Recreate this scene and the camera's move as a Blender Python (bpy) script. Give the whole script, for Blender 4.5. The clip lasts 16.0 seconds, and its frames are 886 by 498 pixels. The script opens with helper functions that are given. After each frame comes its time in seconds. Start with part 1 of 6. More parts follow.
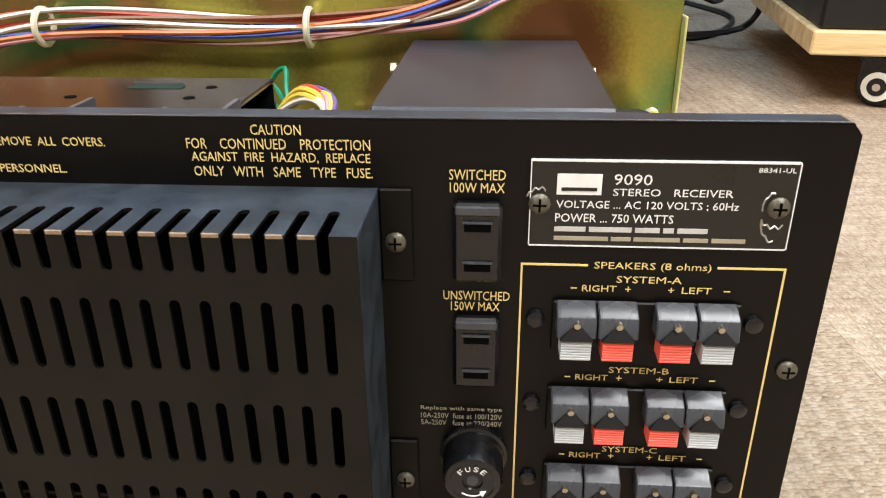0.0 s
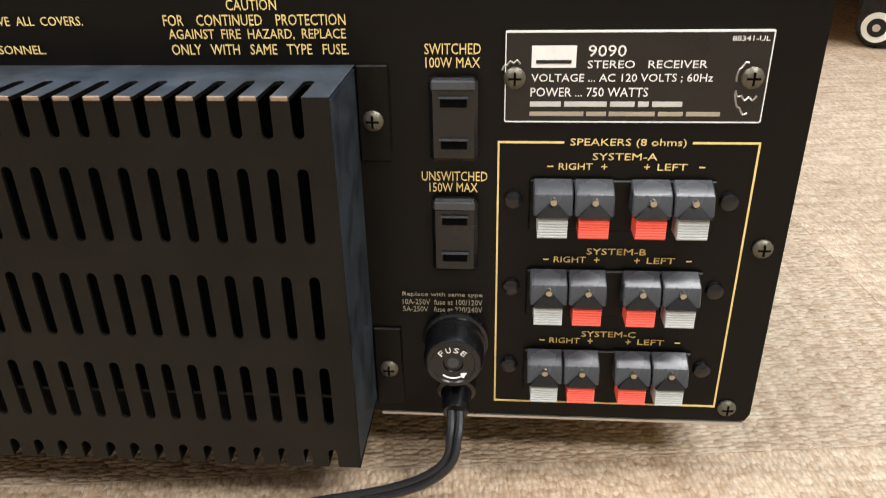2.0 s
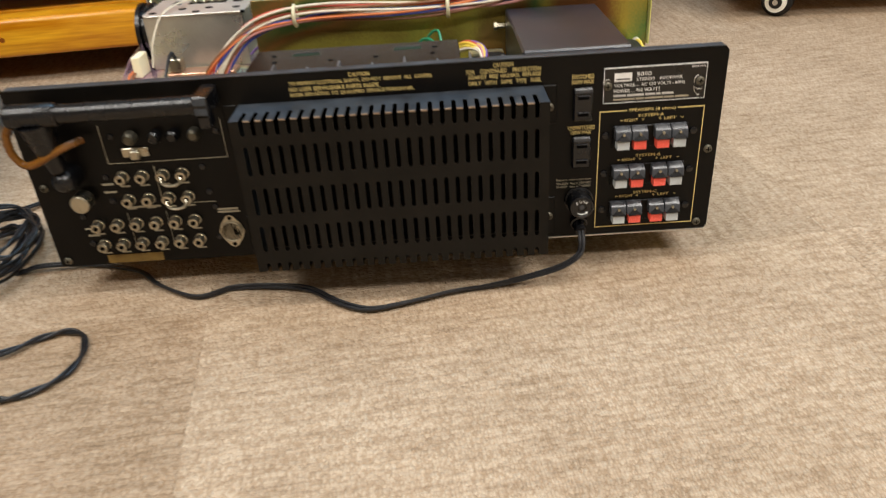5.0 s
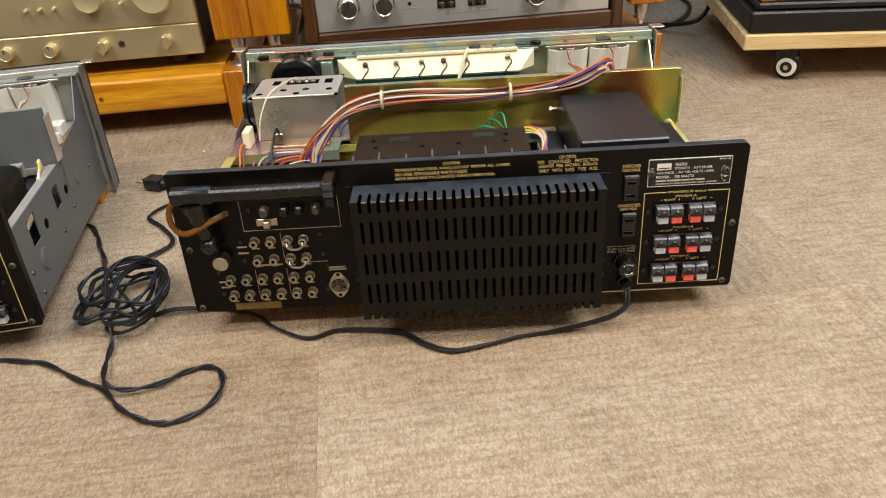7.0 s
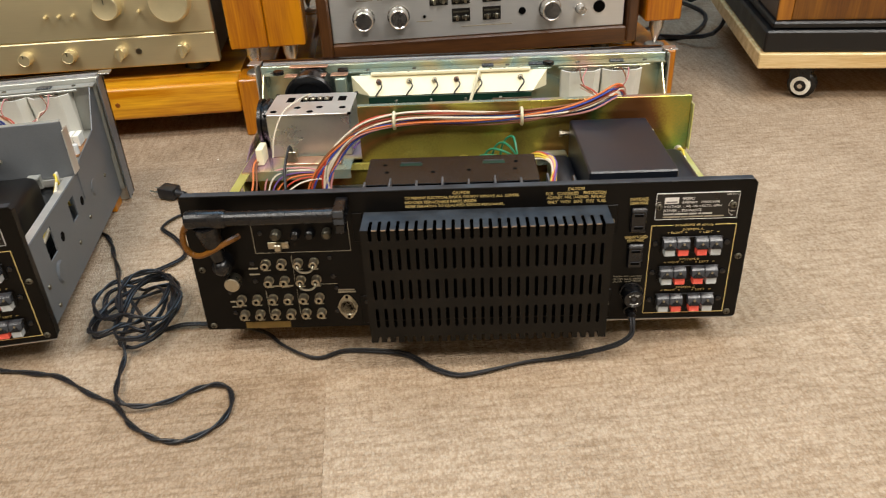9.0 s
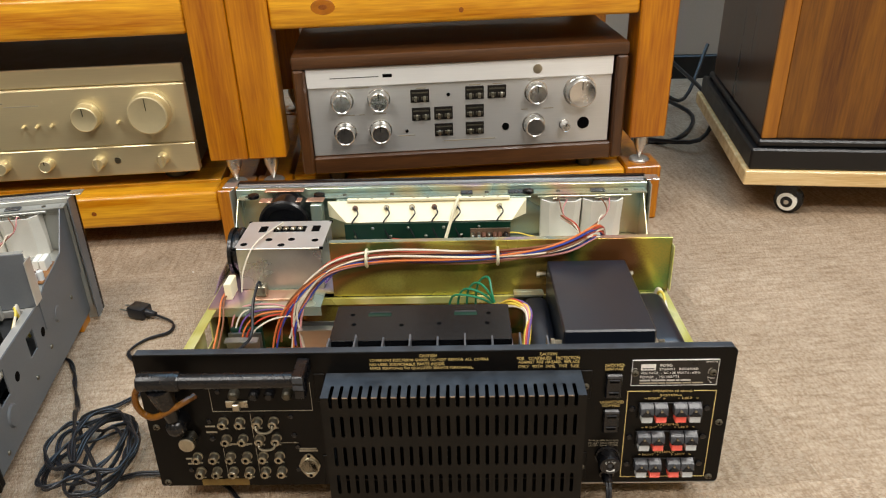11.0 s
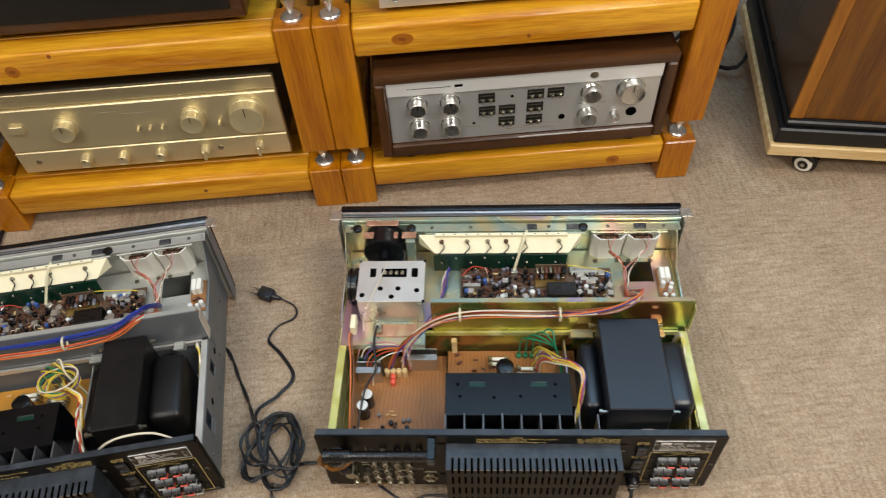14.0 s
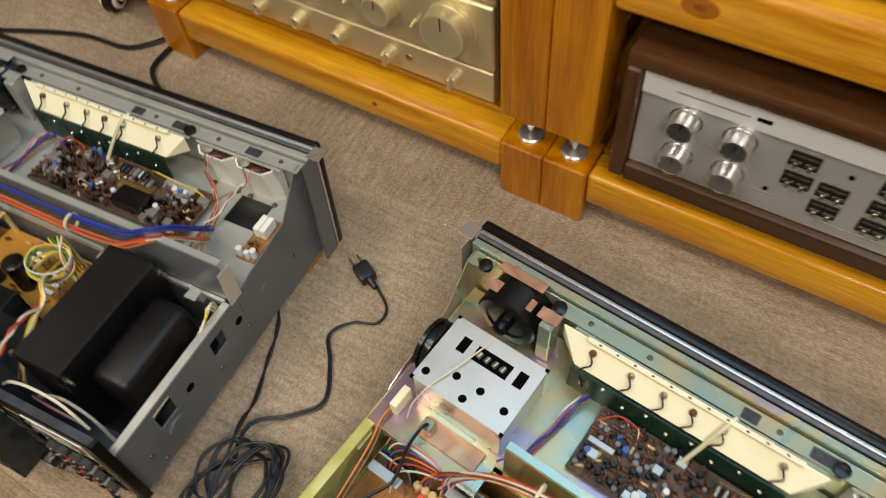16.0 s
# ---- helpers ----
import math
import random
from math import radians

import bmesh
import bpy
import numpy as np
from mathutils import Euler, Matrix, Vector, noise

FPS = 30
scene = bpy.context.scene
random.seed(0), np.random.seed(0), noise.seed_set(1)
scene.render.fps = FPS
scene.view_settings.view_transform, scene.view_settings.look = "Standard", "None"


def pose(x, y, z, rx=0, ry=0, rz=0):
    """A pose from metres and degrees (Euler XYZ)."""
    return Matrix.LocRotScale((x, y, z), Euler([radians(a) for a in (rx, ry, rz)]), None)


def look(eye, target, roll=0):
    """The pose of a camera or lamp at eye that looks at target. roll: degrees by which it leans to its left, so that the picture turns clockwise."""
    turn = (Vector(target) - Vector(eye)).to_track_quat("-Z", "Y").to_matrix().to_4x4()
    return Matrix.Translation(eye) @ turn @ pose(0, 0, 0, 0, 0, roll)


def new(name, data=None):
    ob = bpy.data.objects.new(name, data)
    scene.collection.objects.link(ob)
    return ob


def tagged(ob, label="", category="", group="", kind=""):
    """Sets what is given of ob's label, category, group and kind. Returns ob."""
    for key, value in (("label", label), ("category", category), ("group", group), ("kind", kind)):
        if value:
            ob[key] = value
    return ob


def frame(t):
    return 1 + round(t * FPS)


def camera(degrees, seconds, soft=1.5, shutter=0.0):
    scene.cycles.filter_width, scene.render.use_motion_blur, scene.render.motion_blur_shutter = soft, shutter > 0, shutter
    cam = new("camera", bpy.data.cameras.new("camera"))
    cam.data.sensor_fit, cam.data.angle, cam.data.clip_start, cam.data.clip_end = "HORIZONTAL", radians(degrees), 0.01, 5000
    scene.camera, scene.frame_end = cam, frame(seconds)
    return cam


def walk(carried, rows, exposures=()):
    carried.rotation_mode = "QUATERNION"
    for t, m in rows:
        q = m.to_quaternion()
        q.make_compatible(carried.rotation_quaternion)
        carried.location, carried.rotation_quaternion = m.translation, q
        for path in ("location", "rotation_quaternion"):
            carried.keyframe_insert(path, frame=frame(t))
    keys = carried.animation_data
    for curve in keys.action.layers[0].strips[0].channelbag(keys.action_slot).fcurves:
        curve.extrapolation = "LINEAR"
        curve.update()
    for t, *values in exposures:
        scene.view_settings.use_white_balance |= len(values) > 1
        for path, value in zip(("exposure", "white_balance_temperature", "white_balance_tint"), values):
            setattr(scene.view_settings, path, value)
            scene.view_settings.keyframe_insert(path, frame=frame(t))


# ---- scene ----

EXPOSURES = [(0.0, 0.72, 6100, 10), (3.5, 0.72, 6250, 10), (4.0, 0.45, 6350, 10), (5.0, 0.18, 6600, 10), (7.5, 0.13, 6700, 10), (10.0, 0.18, 6650, 10), (12.5, -0.03, 6400, 10), (13.0, -0.1, 6450, 10), (14.0, -0.23, 6550, 10), (16.0, -0.33, 7050, 10)]
cam = camera(61.0, 16.0, 1.1, 0.38)
PATH = [
    (0, (0.162, -0.194, 0.24), (0.031, 1.579, -0.676), -0.7),
    (0.5, (0.162, -0.202, 0.25), (0.026, 1.564, -0.68), -1.1),
    (1, (0.164, -0.205, 0.246), (0.027, 1.553, -0.696), -1.3),
    (1.5, (0.171, -0.207, 0.233), (0.026, 1.542, -0.728), -1.5),
    (2, (0.171, -0.209, 0.216), (0.027, 1.529, -0.763), -1.4),
    (2.5, (0.164, -0.211, 0.213), (0.016, 1.515, -0.787), -1.4),
    (3, (0.159, -0.209, 0.213), (0.003, 1.5, -0.813), -2.0),
    (3.5, (0.138, -0.215, 0.203), (0.002, 1.476, -0.856), -2.8),
    (4, (0.124, -0.273, 0.188), (-0.023, 1.394, -0.907), -4.2),
    (4.5, (0.139, -0.386, 0.262), (0.034, 1.29, -0.824), -4.6),
    (5, (0.054, -0.511, 0.358), (0.036, 1.164, -0.735), -3.9),
    (7.3, (-0.003, -0.599, 0.465), (-0.047, 1.1, -0.59), -3.6),
    (7.5, (-0.003, -0.59, 0.469), (-0.056, 1.105, -0.591), -3.5),
    (8, (0.0, -0.59, 0.485), (-0.07, 1.098, -0.586), -3.4),
    (8.5, (-0.016, -0.592, 0.497), (-0.088, 1.085, -0.59), -3.2),
    (9, (0.001, -0.589, 0.494), (-0.063, 1.096, -0.582), -2.9),
    (9.5, (0.034, -0.584, 0.499), (-0.018, 1.126, -0.537), -2.5),
    (10, (0.04, -0.572, 0.528), (-0.007, 1.178, -0.44), -2.0),
    (10.2, (0.042, -0.565, 0.539), (-0.006, 1.202, -0.398), -1.8),
    (12.3, (0.001, -0.456, 0.65), (-0.108, 1.173, -0.505), -3.9),
    (12.5, (0.02, -0.456, 0.787), (-0.102, 1.037, -0.539), -6.1),
    (13, (0.06, -0.452, 1.013), (-0.052, 0.801, -0.542), -4.9),
    (13.5, (0.026, -0.426, 1.068), (-0.09, 0.8, -0.507), -4.0),
    (14, (-0.052, -0.388, 1.069), (-0.14, 0.839, -0.508), -3.7),
    (14.5, (-0.113, -0.346, 1.051), (-0.21, 0.862, -0.54), -1.8),
    (15, (-0.089, -0.244, 1.004), (-0.339, 0.911, -0.609), -1.0),
    (15.5, (-0.01, -0.097, 0.946), (-0.535, 0.907, -0.703), -3.3),
    (16, (-0.005, 0.034, 0.795), (-0.746, 0.859, -0.87), -6.6),
]
walk(cam, [(t, look(eye, target, roll)) for t, eye, target, roll in PATH], EXPOSURES)

# ---- light: fluorescent fittings on the ceiling ----
world = bpy.data.worlds.new("world")
scene.world = world
world.use_nodes = True
world.node_tree.nodes["Background"].inputs["Color"].default_value = (0.9, 0.95, 1.0, 1)
world.node_tree.nodes["Background"].inputs["Strength"].default_value = 0.05


def ceiling_lamp(x, y, watts, colour, wide=1.2, deep=0.4):
    d = bpy.data.lights.new("ceiling_lamp", "AREA")
    d.shape, d.size, d.size_y, d.energy, d.color = "RECTANGLE", wide, deep, watts, colour
    o = new("ceiling_lamp", d)
    o.matrix_basis = pose(x, y, 2.45, 0, 0, 0)


for lx, ly, watts, tone in ((-1.25, -1.5, 30, (1.0, 0.97, 0.92)), (1.25, -1.5, 45, (1.0, 0.97, 0.92)), (-1.15, -0.45, 24, (1.0, 0.97, 0.92)), (1.15, -0.45, 35, (1.0, 0.97, 0.92))):
    ceiling_lamp(lx, ly, watts, tone)
# cool daylight panel over the racks
ceiling_lamp(0.5, 0.85, 32, (0.38, 0.68, 1.0), 2.4, 1.1)


def rgb(h):
    """Linear colour from a hex sRGB string."""
    c = [int(h[i:i + 2], 16) / 255 for i in (0, 2, 4)]
    return tuple(v / 12.92 if v < 0.04045 else ((v + 0.055) / 1.055) ** 2.4 for v in c)


def mat(name, col, rough=0.5, metal=0.0, vary=0.25, scale=40.0, fine=400.0, bump=0.1, stretch=(1, 1, 1), col2=None, spec=0.5, rough_vary=0.12, coat=0.0, coat_rough=0.05):
    """A surface with broad blotches, fine grain, uneven gloss and a fine relief."""
    m = bpy.data.materials.new(name)
    m.use_nodes = True
    nt = m.node_tree
    b = nt.nodes["Principled BSDF"]
    co = nt.nodes.new("ShaderNodeTexCoord")
    mp = nt.nodes.new("ShaderNodeMapping")
    mp.inputs["Scale"].default_value = stretch
    nt.links.new(co.outputs["Object"], mp.inputs["Vector"])
    broad, small = nt.nodes.new("ShaderNodeTexNoise"), nt.nodes.new("ShaderNodeTexNoise")
    for n, s in ((broad, scale), (small, fine)):
        n.inputs["Scale"].default_value = s
        n.inputs["Detail"].default_value = 4
        nt.links.new(mp.outputs["Vector"], n.inputs["Vector"])
    ramp = nt.nodes.new("ShaderNodeValToRGB")
    dark = tuple(c * (1 - vary) for c in col)
    lite = col2 or tuple(min(1, c * (1 + vary)) for c in col)
    ramp.color_ramp.elements[0].position, ramp.color_ramp.elements[1].position = 0.3, 0.7
    ramp.color_ramp.elements[0].color = (*dark, 1)
    ramp.color_ramp.elements[1].color = (*lite, 1)
    add = nt.nodes.new("ShaderNodeMath")
    add.operation = "MULTIPLY_ADD"
    add.inputs[1].default_value = 0.35
    nt.links.new(small.outputs["Fac"], add.inputs[0])
    off = nt.nodes.new("ShaderNodeMath")
    off.operation = "MULTIPLY"
    off.inputs[1].default_value = 0.65
    nt.links.new(broad.outputs["Fac"], off.inputs[0])
    nt.links.new(off.outputs[0], add.inputs[2])
    nt.links.new(add.outputs[0], ramp.inputs["Fac"])
    nt.links.new(ramp.outputs["Color"], b.inputs["Base Color"])
    rr = nt.nodes.new("ShaderNodeMapRange")
    rr.inputs["To Min"].default_value = max(0.03, rough - rough_vary)
    rr.inputs["To Max"].default_value = min(1, rough + rough_vary)
    nt.links.new(broad.outputs["Fac"], rr.inputs["Value"])
    nt.links.new(rr.outputs["Result"], b.inputs["Roughness"])
    b.inputs["Metallic"].default_value = metal
    b.inputs["Specular IOR Level"].default_value = spec
    b.inputs["Coat Weight"].default_value = coat
    b.inputs["Coat Roughness"].default_value = coat_rough
    if bump:
        bp = nt.nodes.new("ShaderNodeBump")
        bp.inputs["Strength"].default_value = bump
        bp.inputs["Distance"].default_value = 0.0006
        nt.links.new(small.outputs["Fac"], bp.inputs["Height"])
        nt.links.new(bp.outputs["Normal"], b.inputs["Normal"])
    return m


def zinc(name, cols, scale=9.0, rough=0.34, metal=0.45):
    """Chromate-passivated zinc with drifting rainbow tints."""
    m = mat(name, (0.5, 0.5, 0.4), rough, metal, 0.1, 30, 500, 0.05)
    nt = m.node_tree
    ramp = [n for n in nt.nodes if n.type == "VALTORGB"][0]
    broad = [n for n in nt.nodes if n.type == "TEX_NOISE"][0]
    broad.inputs["Scale"].default_value = scale
    broad.inputs["Distortion"].default_value = 0.8
    broad.inputs["Detail"].default_value = 1.0
    for n in nt.nodes:
        if n.type == "MATH":
            n.inputs[1].default_value = 0.06 if n.operation == "MULTIPLY_ADD" else 0.94
    e = ramp.color_ramp.elements
    while len(e) > 1:
        e.remove(e[-1])
    for i, c in enumerate(cols):
        p = 0.33 + 0.34 * i / (len(cols) - 1)
        k = e[0] if i == 0 else e.new(p)
        k.position, k.color = p, (*rgb(c), 1)
    return m


def wood(name, dark, lite, axis, rough=0.35, ring=60.0):
    """Varnished timber with its grain along one axis and scattered dark streaks."""
    st = {"x": (0.06, 1, 1), "y": (1, 0.06, 1), "z": (1, 1, 0.06)}[axis]
    m = mat(name, rgb(dark), rough, 0, 0.0, ring, ring * 9, 0.12, st, rgb(lite), 0.5, 0.08, 0.25)
    ramp = [n for n in m.node_tree.nodes if n.type == "VALTORGB"][0].color_ramp
    ramp.elements[0].position, ramp.elements[1].position = 0.36, 0.62
    streak = ramp.elements.new(0.30)
    streak.color = (*[c * 0.72 for c in rgb(dark)], 1)
    return m


def carpet_material(name="carpet_loops", low="bcaa94", high="d0bfaa", streak=(0.72, 0.685, 0.65)):
    """Knitted loop pile: rows of small loops in several yarn shades, over broad soiling."""
    m = mat(name, rgb(low), 0.95, 0, 0.08, 7, 700, 0.9, (1, 1, 1), rgb(high), 0.1, 0.03)
    nt = m.node_tree
    b = nt.nodes["Principled BSDF"]
    co = [n for n in nt.nodes if n.type == "TEX_COORD"][0]
    rows = nt.nodes.new("ShaderNodeMapping")
    rows.inputs["Scale"].default_value = (1, 0.6, 1)
    nt.links.new(co.outputs["Object"], rows.inputs["Vector"])
    loops = nt.nodes.new("ShaderNodeTexVoronoi")
    loops.inputs["Scale"].default_value = 480
    loops.inputs["Randomness"].default_value = 0.7
    fleck = nt.nodes.new("ShaderNodeTexNoise")
    fleck.inputs["Scale"].default_value = 170
    fleck.inputs["Detail"].default_value = 5
    fleck.inputs["Roughness"].default_value = 0.7
    for n in (loops, fleck):
        nt.links.new(rows.outputs["Vector"], n.inputs["Vector"])
    lines = nt.nodes.new("ShaderNodeMapping")
    lines.inputs["Scale"].default_value = (1, 0.07, 1)
    nt.links.new(co.outputs["Object"], lines.inputs["Vector"])
    rib = nt.nodes.new("ShaderNodeTexNoise")
    rib.inputs["Scale"].default_value = 420
    rib.inputs["Detail"].default_value = 3
    nt.links.new(lines.outputs["Vector"], rib.inputs["Vector"])
    yarn = nt.nodes.new("ShaderNodeSeparateColor")
    nt.links.new(loops.outputs["Color"], yarn.inputs["Color"])
    both = nt.nodes.new("ShaderNodeMath")
    both.operation = "MULTIPLY_ADD"
    both.inputs[1].default_value = 0.32
    nt.links.new(yarn.outputs["Red"], both.inputs[0])
    half = nt.nodes.new("ShaderNodeMath")
    half.operation = "MULTIPLY"
    half.inputs[1].default_value = 0.42
    blend = nt.nodes.new("ShaderNodeMath")
    blend.operation = "MULTIPLY_ADD"
    blend.inputs[1].default_value = 0.45
    part_ = nt.nodes.new("ShaderNodeMath")
    part_.operation = "MULTIPLY"
    part_.inputs[1].default_value = 0.55
    nt.links.new(rib.outputs["Fac"], part_.inputs[0])
    nt.links.new(fleck.outputs["Fac"], blend.inputs[0])
    nt.links.new(part_.outputs[0], blend.inputs[2])
    nt.links.new(blend.outputs[0], half.inputs[0])
    nt.links.new(half.outputs[0], both.inputs[2])
    # shade in the gaps between loops, put into the colour by distance
    crown = nt.nodes.new("ShaderNodeMapRange")
    crown.inputs["From Min"].default_value, crown.inputs["From Max"].default_value = 0.75, 0.1
    crown.inputs["To Min"].default_value, crown.inputs["To Max"].default_value = 0.0, 0.22
    nt.links.new(loops.outputs["Distance"], crown.inputs["Value"])
    total = nt.nodes.new("ShaderNodeMath")
    nt.links.new(both.outputs[0], total.inputs[0])
    nt.links.new(crown.outputs["Result"], total.inputs[1])
    tone = nt.nodes.new("ShaderNodeValToRGB")
    tone.color_ramp.elements[0].position, tone.color_ramp.elements[1].position = 0.30, 0.74
    tone.color_ramp.elements[0].color = (0.63, 0.54, 0.45, 1)
    tone.color_ramp.elements[1].color = (0.97, 0.95, 0.92, 1)
    k = tone.color_ramp.elements.new(0.5)
    k.color = (0.85, 0.79, 0.73, 1)
    nt.links.new(total.outputs[0], tone.inputs["Fac"])
    mul = nt.nodes.new("ShaderNodeMix")
    mul.data_type, mul.blend_type = "RGBA", "MULTIPLY"
    mul.inputs[0].default_value = 0.85
    nt.links.new(b.inputs["Base Color"].links[0].from_socket, mul.inputs[6])
    nt.links.new(tone.outputs["Color"], mul.inputs[7])
    nt.links.new(mul.outputs[2], b.inputs["Base Color"])
    worn = nt.nodes.new("ShaderNodeMapping")
    worn.inputs["Scale"].default_value = (0.15, 1, 1)
    nt.links.new(co.outputs["Object"], worn.inputs["Vector"])
    tread = nt.nodes.new("ShaderNodeTexNoise")
    tread.inputs["Scale"].default_value = 150
    tread.inputs["Detail"].default_value = 6
    tread.inputs["Roughness"].default_value = 0.65
    nt.links.new(worn.outputs["Vector"], tread.inputs["Vector"])
    shade = nt.nodes.new("ShaderNodeValToRGB")
    shade.color_ramp.elements[0].position, shade.color_ramp.elements[1].position = 0.32, 0.58
    shade.color_ramp.elements[0].color = (*streak, 1)
    shade.color_ramp.elements[1].color = (1.0, 1.0, 1.0, 1)
    nt.links.new(tread.outputs["Fac"], shade.inputs["Fac"])
    mul2 = nt.nodes.new("ShaderNodeMix")
    mul2.data_type, mul2.blend_type = "RGBA", "MULTIPLY"
    mul2.inputs[0].default_value = 1.0
    nt.links.new(mul.outputs[2], mul2.inputs[6])
    nt.links.new(shade.outputs["Color"], mul2.inputs[7])
    each = nt.nodes.new("ShaderNodeObjectInfo")
    tint = nt.nodes.new("ShaderNodeMapRange")
    tint.inputs["To Min"].default_value, tint.inputs["To Max"].default_value = 0.92, 1.03
    nt.links.new(each.outputs["Random"], tint.inputs["Value"])
    vary = nt.nodes.new("ShaderNodeVectorMath")
    vary.operation = "SCALE"
    nt.links.new(mul2.outputs[2], vary.inputs[0])
    nt.links.new(tint.outputs["Result"], vary.inputs["Scale"])
    nt.links.new(vary.outputs[0], b.inputs["Base Color"])
    bump = [n for n in nt.nodes if n.type == "BUMP"][0]
    bump.inputs["Distance"].default_value = 0.0018
    h = nt.nodes.new("ShaderNodeMath")
    h.operation = "SUBTRACT"
    nt.links.new(fleck.outputs["Fac"], h.inputs[0])
    nt.links.new(loops.outputs["Distance"], h.inputs[1])
    nt.links.new(h.outputs[0], bump.inputs["Height"])
    return m


def trace_material():
    """Copper-brown board with wavy printed tracks."""
    m = mat("phenolic_board", rgb("9c6a3c"), 0.4, 0, 0.2, 25, 300, 0.05)
    nt = m.node_tree
    b = nt.nodes["Principled BSDF"]
    old = b.inputs["Base Color"].links[0].from_socket
    co = [n for n in nt.nodes if n.type == "TEX_COORD"][0]
    w = nt.nodes.new("ShaderNodeTexWave")
    w.inputs["Scale"].default_value = 55
    w.inputs["Distortion"].default_value = 9
    w.inputs["Detail"].default_value = 1
    w.inputs["Detail Scale"].default_value = 0.35
    nt.links.new(co.outputs["Object"], w.inputs["Vector"])
    r = nt.nodes.new("ShaderNodeValToRGB")
    r.color_ramp.elements[0].position, r.color_ramp.elements[1].position = 0.1, 0.3
    r.color_ramp.elements[0].color = (0.80, 0.76, 0.72, 1)
    r.color_ramp.elements[1].color = (1, 1, 1, 1)
    nt.links.new(w.outputs["Fac"], r.inputs["Fac"])
    mul = nt.nodes.new("ShaderNodeMix")
    mul.data_type, mul.blend_type = "RGBA", "MULTIPLY"
    mul.inputs[0].default_value = 1
    nt.links.new(old, mul.inputs[6])
    nt.links.new(r.outputs["Color"], mul.inputs[7])
    nt.links.new(mul.outputs[2], b.inputs["Base Color"])
    return m


